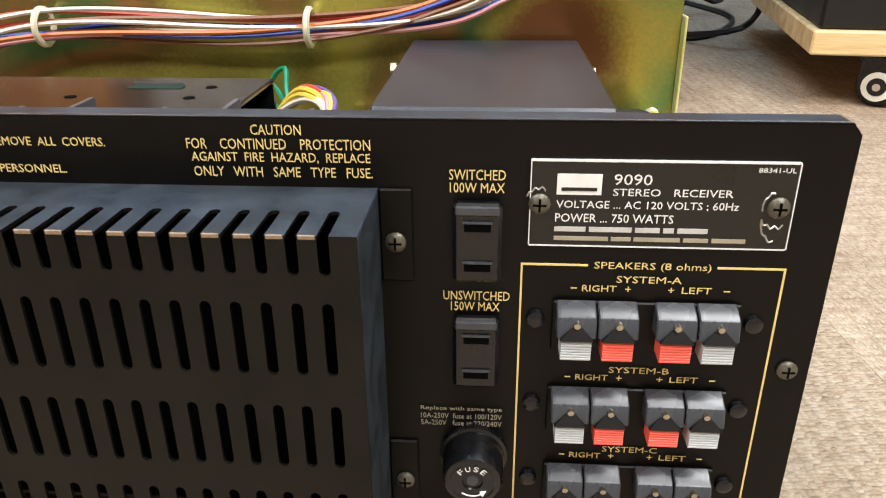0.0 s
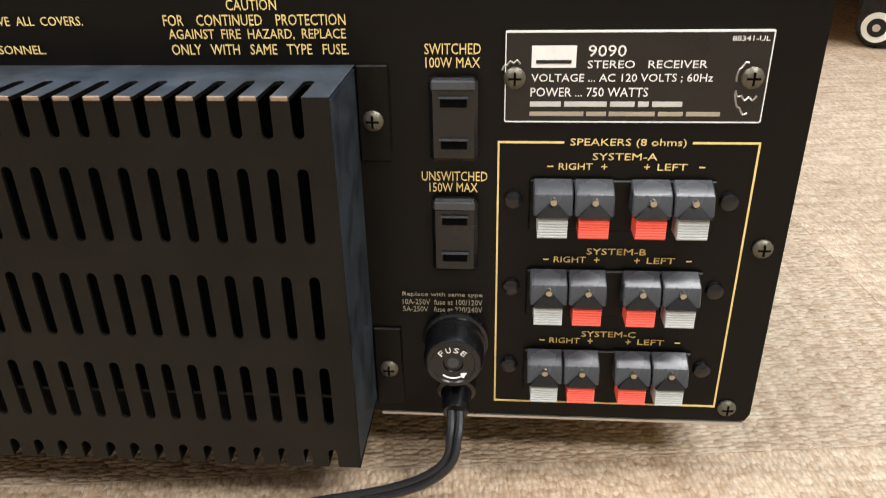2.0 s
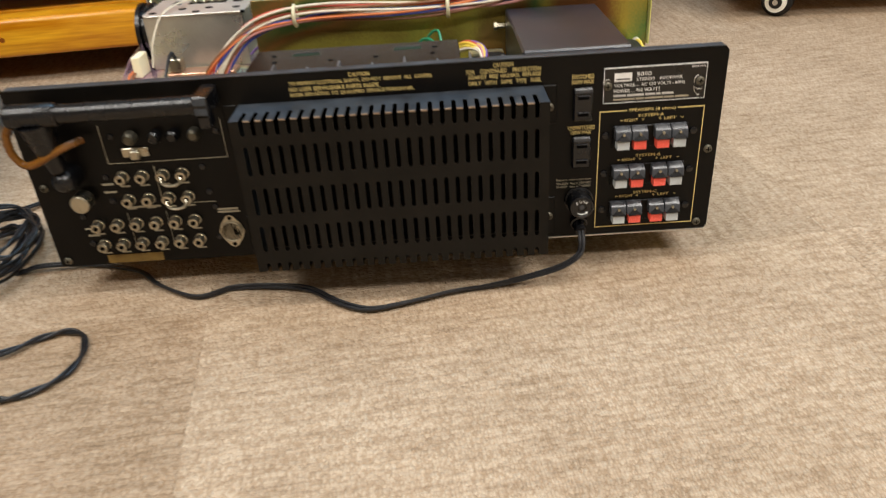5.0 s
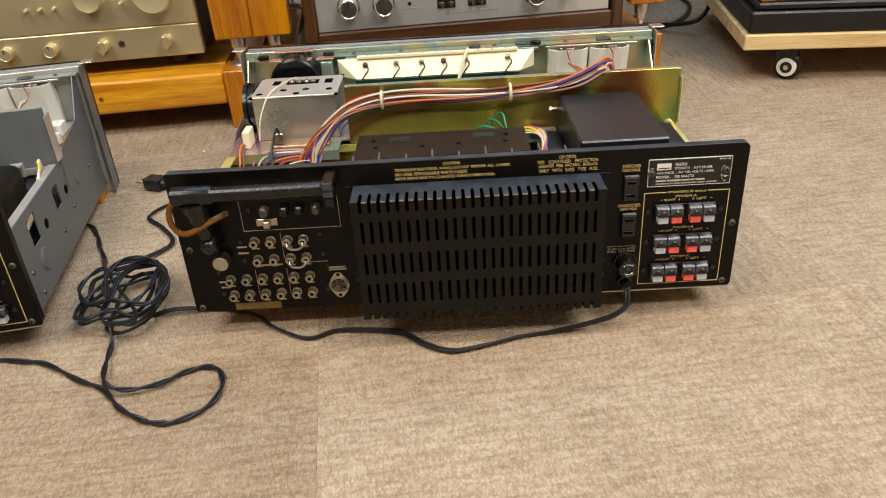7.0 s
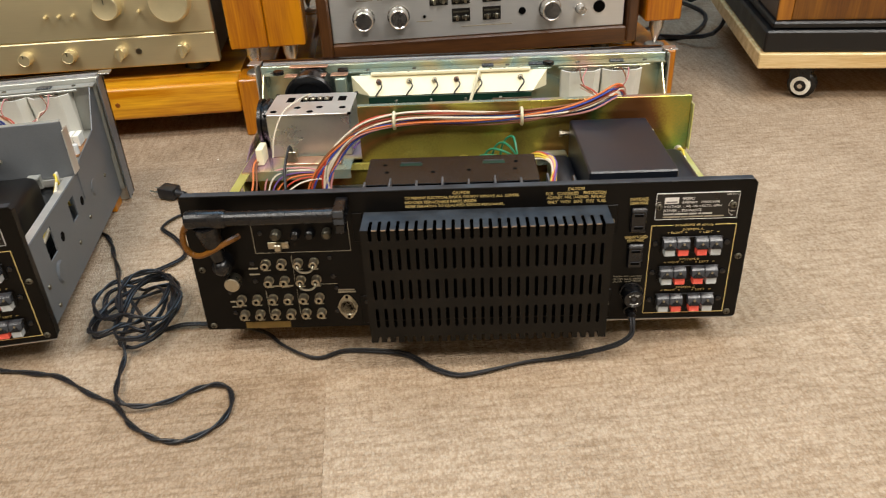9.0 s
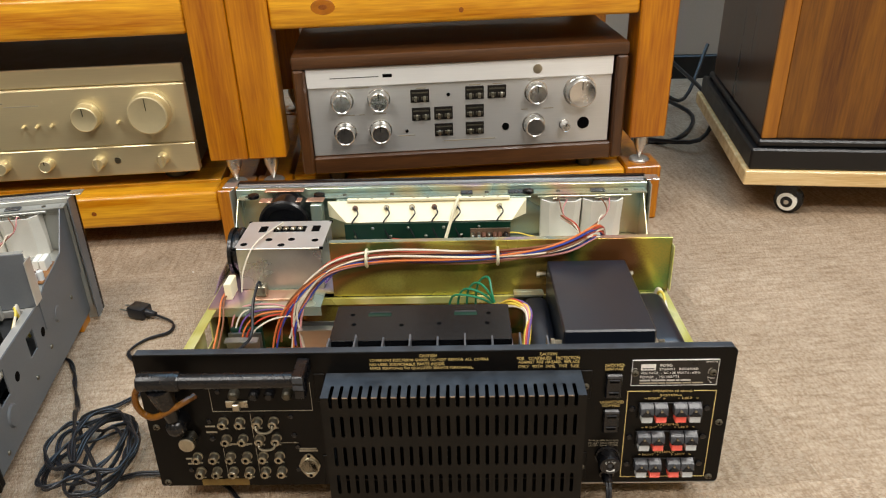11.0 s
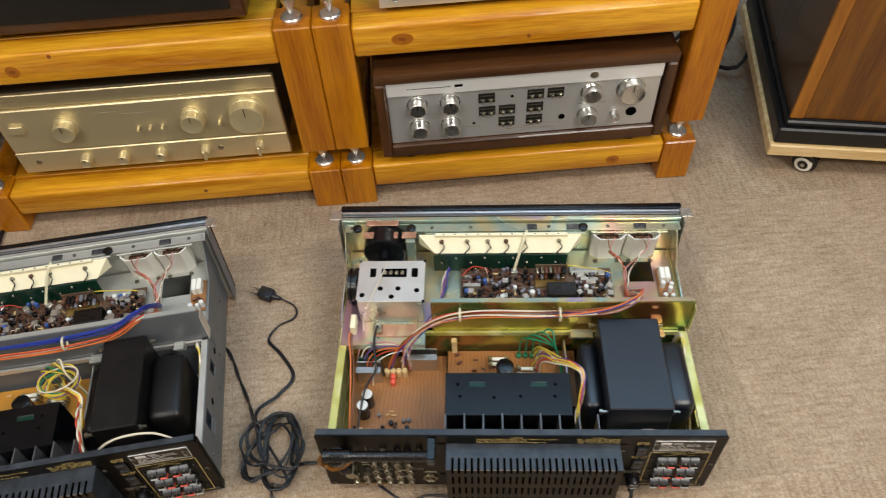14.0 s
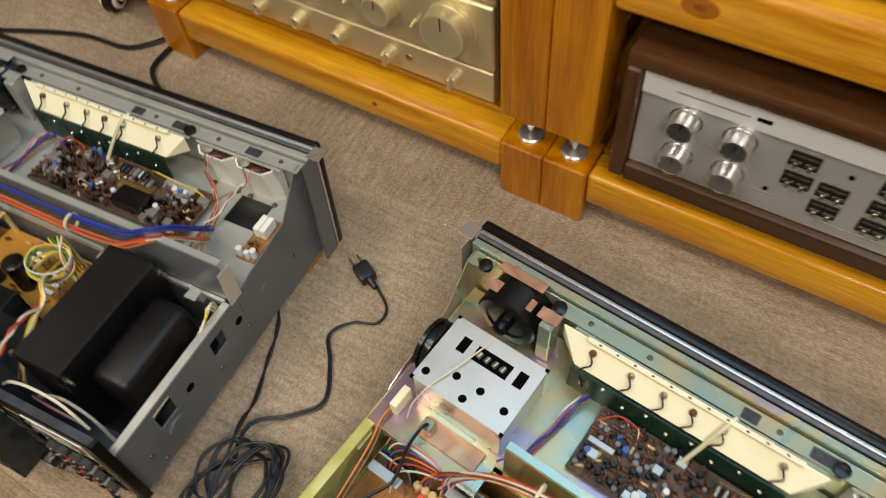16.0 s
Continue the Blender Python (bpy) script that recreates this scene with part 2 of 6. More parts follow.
M = {
    "black": mat("black_paint", rgb("0a0806"), 0.36, 0, 0.35, 30, 700, 0.05, spec=0.18),
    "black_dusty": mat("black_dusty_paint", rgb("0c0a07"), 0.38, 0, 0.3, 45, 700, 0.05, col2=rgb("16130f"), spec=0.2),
    "worn": mat("worn_paint_edge", rgb("86725d"), 0.5, 0.3, 0.4, 150, 900, 0.2),
    "black_gloss": mat("black_plastic", rgb("0d0d0f"), 0.26, 0, 0.3, 60, 600, 0.04),
    # dust, plus the bluish reflection of upward faces put into the colour
    "dust_sheen": mat("dusty_blue_grey_sheen", rgb("22262c"), 0.42, 0, 0.4, 60, 900, 0.1, col2=rgb("3c4249"), spec=0.5),
    # near-black with paler blue-grey blotches, for the guard's end plates
    "guard_end_grey": mat("mottled_guard_end", rgb("14171a"), 0.42, 0, 0.5, 90, 900, 0.1, col2=rgb("353c42"), spec=0.4),
    # black enamel whose base is tinted blue for reflected cool light
    "blue_sheen_black": mat("black_steel_blue_sheen", rgb("0c121c"), 0.42, 0.0, 0.25, 25, 900, 0.05, rough_vary=0.06, spec=0.5, coat=0.6, coat_rough=0.34),
    "bronze": mat("bronze_painted_case", rgb("57503f"), 0.5, 0.3, 0.15, 30, 600, 0.08),
    "trim_metal": mat("polished_trim", rgb("d6dade"), 0.32, 0.9, 0.1, 8, 500, 0.04, (0.05, 1, 1), rough_vary=0.06),
    "fin": mat("bare_fin_edge", rgb("6c6c6e"), 0.4, 0.6, 0.3, 60, 700, 0.05),
    "copper_zinc": zinc("copper_tinted_zinc", ("c08f76", "d0a58c", "b58a70", "cbb08c"), 14, 0.3, 0.6),
    "enamel": mat("black_brown_enamel", rgb("110f0e"), 0.42, 0.0, 0.25, 25, 900, 0.05, rough_vary=0.08, spec=0.4),
    "black_blue": mat("black_enamelled_steel", rgb("0d0e11"), 0.24, 0.0, 0.3, 25, 900, 0.03, rough_vary=0.06, spec=0.35, coat=0.12, coat_rough=0.15),
    "switch_well": mat("dark_switch_well", rgb("1d1a17"), 0.4, 0.2, 0.2, 80, 600, 0.05),
    "housing": mat("dark_grey_plastic", rgb("37393d"), 0.26, 0, 0.2, 80, 600, 0.05),
    # black parts; also stands in for shade in holes, slots and cavities
    "dark": mat("black_parts_and_voids", rgb("030303"), 0.7, 0, 0.3, 50, 500, 0.05, spec=0.05),
    "gold": mat("gold_print", rgb("dcc27c"), 0.5, 0, 0.15, 200, 900, 0.0),
    "white_print": mat("white_print", rgb("dedcd8"), 0.5, 0, 0.08, 200, 900, 0.0),
    "bar_print": mat("pale_print", rgb("b9b6b0"), 0.5, 0, 0.1, 200, 900, 0.0),
    "grey_print": mat("grey_print", rgb("9a917c"), 0.5, 0, 0.1, 200, 900, 0.0),
    "plate": mat("nameplate_black", rgb("1c1a18"), 0.3, 0.2, 0.25, 60, 600, 0.04),
    "chrome": mat("chrome", (0.75, 0.75, 0.74), 0.16, 1, 0.1, 60, 600, 0.03),
    "turned_steel": mat("turned_bright_steel", rgb("d2d2d0"), 0.3, 0.85, 0.1, 60, 600, 0.03),
    "alu": mat("brushed_aluminium", rgb("c4c4c2"), 0.34, 1, 0.08, 8, 500, 0.06, (0.05, 1, 1)),
    "champagne": mat("champagne_aluminium", rgb("dccda4"), 0.36, 0.65, 0.06, 8, 500, 0.05, (0.05, 1, 1)),
    "champ_knob": mat("champagne_knob", rgb("dccfa6"), 0.4, 0.65, 0.06, 30, 600, 0.03),
    "silver_face": mat("silver_face", rgb("d6d6d4"), 0.36, 0.62, 0.06, 8, 500, 0.05, (0.05, 1, 1)),
    "knob": mat("turned_aluminium", rgb("e2e2e0"), 0.24, 0.97, 0.1, 90, 900, 0.08),
    "trim": mat("anodised_trim", rgb("ececea"), 0.3, 0.25, 0.06, 8, 500, 0.05, (0.05, 1, 1)),
    "knot_halo": mat("stained_pine_round_knot", rgb("a8620c"), 0.35, 0, 0.3, 120, 700, 0.1),
    "knot": mat("pine_knot", rgb("8a4a12"), 0.4, 0, 0.4, 300, 900, 0.1),
    "nickel": mat("nickel", rgb("bab4a2"), 0.3, 1, 0.2, 120, 900, 0.05),
    "screw": mat("dull_zinc_screw", rgb("625e52"), 0.42, 0.7, 0.35, 200, 900, 0.2),
    "red": mat("red_plastic", rgb("e85e4c"), 0.4, 0, 0.1, 90, 700, 0.05),
    "grey": mat("pale_grey_plastic", rgb("b6baba"), 0.42, 0, 0.08, 90, 700, 0.05),
    "zinc": zinc("yellow_chromate_zinc", ("b898a8", "c8a898", "c9be98", "b4bca4", "a2b8b0", "b6bca4", "c9b98c", "b4a6bc"), 7.5, 0.26, 0.68),
    "zinc_yellow": zinc("lemon_zinc", ("c6bd62", "d9d482", "e3dfa0", "babd78"), 16),
    "zinc_olive": zinc("olive_zinc", ("7a4f2c", "a29441", "5f8048", "b07f48", "937c40", "c9c05a"), 7, 0.22, 0.7),
    "steel": mat("tin_plate", rgb("c4c0b8"), 0.3, 0.8, 0.1, 40, 700, 0.05),
    "grey_steel": mat("grey_painted_steel", rgb("686c70"), 0.42, 0.15, 0.12, 20, 600, 0.08),
    "pale_steel": mat("pale_grey_steel", rgb("b6b7b0"), 0.36, 0.45, 0.1, 20, 600, 0.05),
    "tin_lid": mat("bright_tin_lid", rgb("e2e0da"), 0.36, 0.7, 0.06, 40, 700, 0.04),
    "cream": mat("cream_plastic", rgb("f2e9c6"), 0.5, 0, 0.05, 30, 500, 0.03),
    "white": mat("white_plastic", rgb("ebe9de"), 0.5, 0, 0.05, 30, 500, 0.03),
    "pcb": trace_material(),
    "pcb_amber": mat("amber_phenolic_board", rgb("bf8836"), 0.4, 0, 0.2, 40, 300, 0.05),
    "pcb_dark": mat("dark_brown_board", rgb("5a4636"), 0.5, 0, 0.4, 60, 500, 0.3),
    "pcb_green": mat("green_board", rgb("082f22"), 0.35, 0, 0.3, 60, 500, 0.1),
    "wire_red": mat("red_wire", rgb("b8422e"), 0.4, 0, 0.1), "wire_orange": mat("orange_wire", rgb("d4743c"), 0.4, 0, 0.1),
    "wire_white": mat("white_wire", rgb("dacfba"), 0.4, 0, 0.1), "wire_blue": mat("blue_wire", rgb("2b3f9a"), 0.4, 0, 0.1),
    "wire_yellow": mat("yellow_wire", rgb("d9bd45"), 0.4, 0, 0.1), "wire_violet": mat("violet_wire", rgb("6a4a86"), 0.4, 0, 0.1),
    "wire_green": mat("green_wire", rgb("1c7a55"), 0.4, 0, 0.1), "wire_pink": mat("pink_wire", rgb("c98a88"), 0.4, 0, 0.1),
    "wire_brown": mat("brown_wire", rgb("7a4a2a"), 0.4, 0, 0.1), "wire_black": mat("black_wire", rgb("17181c"), 0.45, 0, 0.2),
    "nylon": mat("nylon_tie", rgb("d8cfae"), 0.45, 0, 0.05),
    "cord": mat("black_rubber_cord", rgb("17181c"), 0.38, 0, 0.3, 60, 800, 0.1),
    "amber": mat("amber_flat_cable", rgb("74480f"), 0.3, 0, 0.3, 60, 500, 0.05),
    "label": mat("yellowed_label", rgb("705826"), 0.6, 0, 0.3, 80, 500, 0.1),
    "pine_x": wood("varnished_pine_rail", "b56a02", "eeb02a", "x", 0.32, 34.0),
    "pine_z": wood("varnished_pine_post", "965000", "cc8408", "z", 0.32, 34.0),
    "pine_raw": wood("raw_pine", "c9a468", "ecd3a0", "x", 0.6),
    "walnut_x": wood("walnut_case", "361e0e", "593719", "x", 0.4),
    "walnut_z": wood("walnut_side", "361e0e", "593719", "z", 0.4),
    "teak": wood("teak_cabinet", "552d06", "80500e", "z", 0.35, 40),
    "teak_pale": wood("teak_corner", "8a5212", "ac6e1c", "z", 0.35, 40),
    "teak_dark": wood("dark_teak_side", "33200f", "4c3118", "z", 0.3, 40),
    "speaker_black": mat("black_plinth", rgb("0c0c0e"), 0.4, 0, 0.3, 30, 500, 0.1),
    "amp_black": mat("black_amplifier_case", rgb("0c0b0a"), 0.45, 0, 0.3, 30, 500, 0.1),
    "wall": mat("painted_wall", rgb("a89f92"), 0.8, 0, 0.05, 3, 200, 0.1),
    "ceiling": mat("ceiling_paint", rgb("d9d5cc"), 0.9, 0, 0.03, 3, 200, 0.1),
    "carpet": carpet_material(),
    # same carpet, with the darker look of turned pile put into its colour
    "carpet_nap_shade": carpet_material("carpet_nap_shade", "b3a089", "cab69f", (0.67, 0.635, 0.6)),
    "cap_blue": mat("blue_sleeve", rgb("3b5a9a"), 0.35, 0, 0.1), "cap_grey": mat("grey_sleeve", rgb("76737a"), 0.35, 0, 0.1),
    "cap_brown": mat("brown_body", rgb("5e3c2a"), 0.4, 0, 0.2), "cap_white": mat("white_cap", rgb("d9d9d6"), 0.35, 0, 0.05),
}


# ---- building blocks ----
def box(bm, x0, x1, y0, y1, z0, z1, bev=0.0, seg=1):
    r = bmesh.ops.create_cube(bm, size=1)["verts"]
    bmesh.ops.scale(bm, vec=(abs(x1 - x0), abs(y1 - y0), abs(z1 - z0)), verts=r)
    bmesh.ops.translate(bm, vec=((x0 + x1) / 2, (y0 + y1) / 2, (z0 + z1) / 2), verts=r)
    if bev:
        es = list({e for v in r for e in v.link_edges})
        bmesh.ops.bevel(bm, geom=es, offset=bev, segments=seg, profile=0.5, affect="EDGES")
    return bm


def cyl(bm, a, b, r0, r1=None, n=16):
    """A round bar or cone from a to b."""
    a, b = Vector(a), Vector(b)
    d = b - a
    m = Matrix.Translation((a + b) / 2) @ d.to_track_quat("Z", "Y").to_matrix().to_4x4()
    bmesh.ops.create_cone(bm, cap_ends=True, segments=n, radius1=r0, radius2=r0 if r1 is None else r1, depth=d.length, matrix=m)
    return bm


def lathe(bm, a, way, prof, n=24):
    """A turned body: prof holds (distance along way, radius)."""
    q = Vector(way).to_track_quat("Z", "Y").to_matrix()
    rings = []
    for d, r in prof:
        rings.append([bm.verts.new(Vector(a) + q @ Vector((r * math.cos(2 * math.pi * i / n), r * math.sin(2 * math.pi * i / n), d))) for i in range(n)])
    for p, s in zip(rings, rings[1:]):
        for i in range(n):
            bm.faces.new((p[i], p[(i + 1) % n], s[(i + 1) % n], s[i]))
    bm.faces.new(rings[0][::-1])
    bm.faces.new(rings[-1])
    return bm


def smooth_path(pts, k=5):
    """A Catmull-Rom line through the points."""
    p = [Vector(v) for v in pts]
    p = [2 * p[0] - p[1]] + p + [2 * p[-1] - p[-2]]
    out = []
    for i in range(1, len(p) - 2):
        for j in range(k):
            t = j / k
            a, b, c, d = p[i - 1], p[i], p[i + 1], p[i + 2]
            out.append(0.5 * (2 * b + (c - a) * t + (2 * a - 5 * b + 4 * c - d) * t * t + (3 * b - a - 3 * c + d) * t ** 3))
    out.append(p[-2])
    return out


def tube(bm, pts, r, n=6, k=5, smooth=True):
    path = smooth_path(pts, k) if smooth else [Vector(v) for v in pts]
    prev, up = None, Vector((0, 0, 1))
    for i, c in enumerate(path):
        d = (path[min(i + 1, len(path) - 1)] - path[max(i - 1, 0)]).normalized()
        s = d.cross(up)
        s = s.normalized() if s.length > 0.05 else d.cross(Vector((0, 1, 0))).normalized()
        if prev and s.dot(side) < 0:
            s = -s
        side = s
        u = s.cross(d)
        ring = [bm.verts.new(c + r * (math.cos(2 * math.pi * j / n) * s + math.sin(2 * math.pi * j / n) * u)) for j in range(n)]
        if prev:
            for j in range(n):
                bm.faces.new((prev[j], prev[(j + 1) % n], ring[(j + 1) % n], ring[j]))
        else:
            bm.faces.new(ring[::-1])
        prev = ring
    bm.faces.new(prev)
    return bm


def mesh_of(bm, name, material, smooth=True):
    bmesh.ops.recalc_face_normals(bm, faces=bm.faces)
    me = bpy.data.meshes.new(name)
    bm.to_mesh(me)
    bm.free()
    me.materials.append(material)
    if smooth:
        me.polygons.foreach_set("use_smooth", [True] * len(me.polygons))
        me.set_sharp_from_angle(angle=radians(32))
    return me


def part(name, bm, material, parent, label=""):
    ob = new(name, mesh_of(bm, name, material))
    ob.parent = parent
    return tagged(ob, label)


def placed(name, me, parent, m):
    """One more piece on a mesh that is already made."""
    ob = new(name, me)
    ob.parent = parent
    ob.matrix_basis = m
    return ob


def thing(name, m, label, category, group="", kind=""):
    ob = new(name)
    ob.empty_display_size = 0.05
    ob.matrix_basis = m
    return tagged(ob, label, category, group, kind)


def solid(name, bm, material, label, category, group="", kind="", m=None):
    ob = new(name, mesh_of(bm, name, material))
    if m is not None:
        ob.matrix_basis = m
    return tagged(ob, label, category, group, kind)


def B(*a, **k):
    return box(bmesh.new(), *a, **k)


def C(*a, **k):
    return cyl(bmesh.new(), *a, **k)


def lettering(text, x0, x1, z, h, parent, material, y=-0.0007, turn=0.0):
    """Printed capitals, fitted between x0 and x1, on a face that looks to -y."""
    cu = bpy.data.curves.new("lettering", "FONT")
    cu.body, cu.resolution_u = text, 2
    cu.extrude = 0.00004
    tmp = bpy.data.objects.new("lettering", cu)
    scene.collection.objects.link(tmp)
    dg = bpy.context.evaluated_depsgraph_get()
    me = bpy.data.meshes.new_from_object(tmp.evaluated_get(dg))
    bpy.data.objects.remove(tmp)
    xs = [v.co.x for v in me.vertices]
    ys = [v.co.y for v in me.vertices]
    cx, cy = (min(xs) + max(xs)) / 2, (min(ys) + max(ys)) / 2
    sx, sy = (x1 - x0) / max(1e-6, max(xs) - min(xs)), h / max(1e-6, max(ys) - min(ys))
    for v in me.vertices:
        v.co = ((v.co.x - cx) * sx, -v.co.z, (v.co.y - cy) * sy)
    me.materials.clear()
    me.materials.append(material)
    ob = new("lettering", me)
    ob.parent = parent
    ob.matrix_basis = Matrix.Translation(((x0 + x1) / 2, y, z)) @ pose(0, 0, 0, 0, turn, 0)
    return ob


def slot_sheet(bm, at, u_edges, bands, w, thick):
    """A thin sheet over columns u_edges and rows bands (v0, v1, s0, s1, round at s0, round at s1); each cell is pierced by a slot
    of width w from s0 to s1. at(u, v, depth) gives the place."""
    def sheet(poly):
        for d, flip in ((0, False), (thick, True)):
            vs = [bm.verts.new(at(u, v, d)) for u, v in poly]
            bm.faces.new(vs[::-1] if flip else vs)

    def rim(line):
        for (a, b), (c, d) in zip(line, line[1:]):
            bm.faces.new([bm.verts.new(at(a, b, 0)), bm.verts.new(at(c, d, 0)), bm.verts.new(at(c, d, thick)), bm.verts.new(at(a, b, thick))])

    for u0, u1 in zip(u_edges, u_edges[1:]):
        c, r = (u0 + u1) / 2, w / 2
        for v0, v1, s0, s1, e0, e1 in bands:
            if s1 <= s0:
                sheet([(u0, v0), (u1, v0), (u1, v1), (u0, v1)])
                continue
            arc0 = [(c, s0), (c + r * 0.7, s0 + r * 0.3), (c + r, s0 + r)] if e0 else [(c + r, s0)]
            arc1 = [(c + r, s1 - r), (c + r * 0.7, s1 - r * 0.3), (c, s1)] if e1 else [(c + r, s1)]
            right = arc0 + arc1
            left = [(2 * c - a, b) for a, b in right]
            lo = [(u1, v0)] + ([(c, v0)] if e0 else [])
            hi = ([(c, v1)] if e1 else []) + [(u1, v1)]
            sheet(lo + right + hi if e0 else [(u1, v0)] + right + hi)
            lo2 = [(2 * c - a, b) for a, b in lo]
            hi2 = [(2 * c - a, b) for a, b in hi]
            sheet((lo2 + left + hi2 if e0 else [(u0, v0)] + left + hi2)[::-1])
            rim(right), rim(left[::-1])
    return bm


def screw_mesh(r=0.0032):
    bm = lathe(bmesh.new(), (0, 0, 0), (0, -1, 0), [(0, r), (0.0008, r), (0.0017, r * 0.7), (0.002, r * 0.3)], 14)
    return mesh_of(bm, "screw", M["screw"])


def slot_cross(parent, x, y, z, r):
    bm = B(x - r * 0.6, x + r * 0.6, y - 0.0021, y - 0.0015, z - r * 0.1, z + r * 0.1)
    box(bm, x - r * 0.1, x + r * 0.1, y - 0.00215, y - 0.0015, z - r * 0.6, z + r * 0.6)
    return part("cross_slot", bm, M["dark"], parent)


SCREW = screw_mesh()


def screw(parent, x, y, z, way=None):
    m = Matrix.Translation((x, y, z))
    if way == "up":
        m = m @ pose(0, 0, 0, -90, 0, 0)
    if way == "right":
        m = m @ pose(0, 0, 0, 0, 0, 90)
    return placed("screw", SCREW, parent, m)


# ---- the room ----
solid("floor", B(-3.2, 3.2, -3.2, 1.45, -0.06, -0.008), M["carpet"], "carpeted sub-floor under the tiles", "floor", kind="structure")
solid("wall_north", B(-3.2, 3.2, 1.45, 1.57, -0.06, 2.5), M["wall"], "grey painted wall behind the racks", "wall", kind="structure")
solid("wall_south", B(-3.2, 3.2, -3.32, -3.2, -0.06, 2.5), M["wall"], "grey painted wall", "wall", kind="structure")
solid("wall_west", B(-3.32, -3.2, -3.32, 1.57, -0.06, 2.5), M["wall"], "grey painted wall", "wall", kind="structure")
solid("wall_east", B(3.2, 3.32, -3.32, 1.57, -0.06, 2.5), M["wall"], "grey painted wall", "wall", kind="structure")
solid("ceiling", B(-3.32, 3.32, -3.32, 1.57, 2.5, 2.6), M["ceiling"], "plain white ceiling", "ceiling", kind="structure")
solid("baseboard", B(-3.2, 3.2, 1.435, 1.45, -0.008, 0.06, bev=0.003), M["speaker_black"], "dark baseboard along the wall", "baseboard", kind="structure")

# carpet tiles, laid a quarter turn about
GRID = pose(-0.135, -0.08, 0, 0, 0, 6.5)
tile_me = mesh_of(box(bmesh.new(), -0.25995, 0.25995, -0.25995, 0.25995, -0.007, 0, bev=0.0002), "carpet_tile", M["carpet"])
carpet = thing("carpet", GRID, "beige-brown loop pile carpet tiles covering the floor", "carpet", kind="structure")
# tiles whose pile direction is shown by a darker colour
nap_me = mesh_of(box(bmesh.new(), -0.25995, 0.25995, -0.25995, 0.25995, -0.007, 0, bev=0.0002), "carpet_tile", M["carpet_nap_shade"])
for i in range(-6, 7):
    for j in range(-5, 4):
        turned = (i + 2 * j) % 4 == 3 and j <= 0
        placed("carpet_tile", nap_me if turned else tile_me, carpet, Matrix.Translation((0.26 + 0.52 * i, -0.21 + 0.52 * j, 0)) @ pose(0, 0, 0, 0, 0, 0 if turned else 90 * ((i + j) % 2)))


# ---- racks ----
def spike(parent, u, v, z0, z1):
    part("spike_disc", lathe(bmesh.new(), (u, v, z0), (0, 0, 1), [(0, 0.0165), (0.0030, 0.0165), (0.0048, 0.0145), (0.0060, 0.006)]), M["turned_steel"], parent, "polished steel spike disc")
    part("spike", lathe(bmesh.new(), (u, v, z0 + 0.005), (0, 0, 1), [(0, 0.0015), (0.026, 0.0112), (z1 - z0 - 0.005, 0.0118)]), M["turned_steel"], parent, "turned steel cone spike")


def rack(ul, ur, label):
    """A two-tier open rack: feet and lower rail, spikes, posts, upper rail, spikes again. ul and ur: its post centres."""
    r = thing("audio_rack", RACK, label, "rack", "timber audio racks")
    w, dp = 0.0285, 0.40
    for u in (ul, ur):
        for v in (0.0285, dp):
            part("foot_block", B(u - w, u + w, v - w, v + w, 0, 0.094, bev=0.002), M["pine_z"], r)
            spike(r, u, v, 0.094, 0.143)
            part("post", B(u - w, u + w, v - w, v + w, 0.143, 0.398, bev=0.002), M["pine_z"], r)
            spike(r, u, v, 0.398, 0.447)
            part("upper_post", B(u - w, u + w, v - w, v + w, 0.447, 0.80, bev=0.002), M["pine_z"], r)
        part("side_rail", B(u - 0.02, u + 0.02, 0.0575, dp - 0.029, 0.045, 0.092, bev=0.002), M["pine_z"], r)
        part("side_rail", B(u - 0.02, u + 0.02, 0.0575, dp - 0.029, 0.335, 0.385, bev=0.002), M["pine_z"], r)
    for v, s in ((0.003, 1), (dp + 0.022, -1)):
        part("lower_rail", B(ul + w + 0.0003, ur - w - 0.0003, v, v + s * 0.045, 0.040, 0.092, bev=0.006, seg=3), M["pine_x"], r)
        part("upper_rail", B(ul + w + 0.0003, ur - w - 0.0003, v, v + s * 0.045, 0.333, 0.388, bev=0.006, seg=3), M["pine_x"], r)
    part("shelf_board", B(ul + w + 0.001, ur - w - 0.001, 0.049, dp - 0.024, 0.076, 0.094, bev=0.001), M["pine_x"], r)
    part("shelf_board", B(ul + w + 0.001, ur - w - 0.001, 0.049, dp - 0.024, 0.366, 0.386, bev=0.001), M["pine_x"], r)
    return r


RACK = pose(-0.296, 0.553, 0, 0, 0, 5.5)
def knots(parent, spots):
    """Dark oval knots, let into the timber's face."""
    for u, z, a in spots:
        if a > 1.3:
            h = part("knot_halo", lathe(bmesh.new(), (0, 0.0004, 0), (0, -1, 0), [(0, 0.0100), (0.0004, 0.0095), (0.0005, 0.002)], 20), M["knot_halo"], parent)
            h.matrix_basis = Matrix.Translation((u, 0.0028, z)) @ Matrix.Diagonal((a * 0.8, 1, 1.1, 1))
        k = part("knot", lathe(bmesh.new(), (0, 0.0006, 0), (0, -1, 0), [(0, 0.0055), (0.0008, 0.005), (0.0009, 0.002)], 14), M["knot"], parent)
        k.matrix_basis = Matrix.Translation((u, 0.0026, z)) @ Matrix.Diagonal((min(a, 1.5) * 0.8, 1, 0.7, 1))


first = rack(0.0295, 0.6205, "orange varnished pine audio rack on steel spikes beside its twin")
second = rack(-0.6275, -0.0285, "orange varnished pine audio rack on steel spikes, standing on carpet")
knots(first, ((0.135, 0.362, 2.2), (0.50, 0.060, 1.6), (0.33, 0.350, 0.8)))
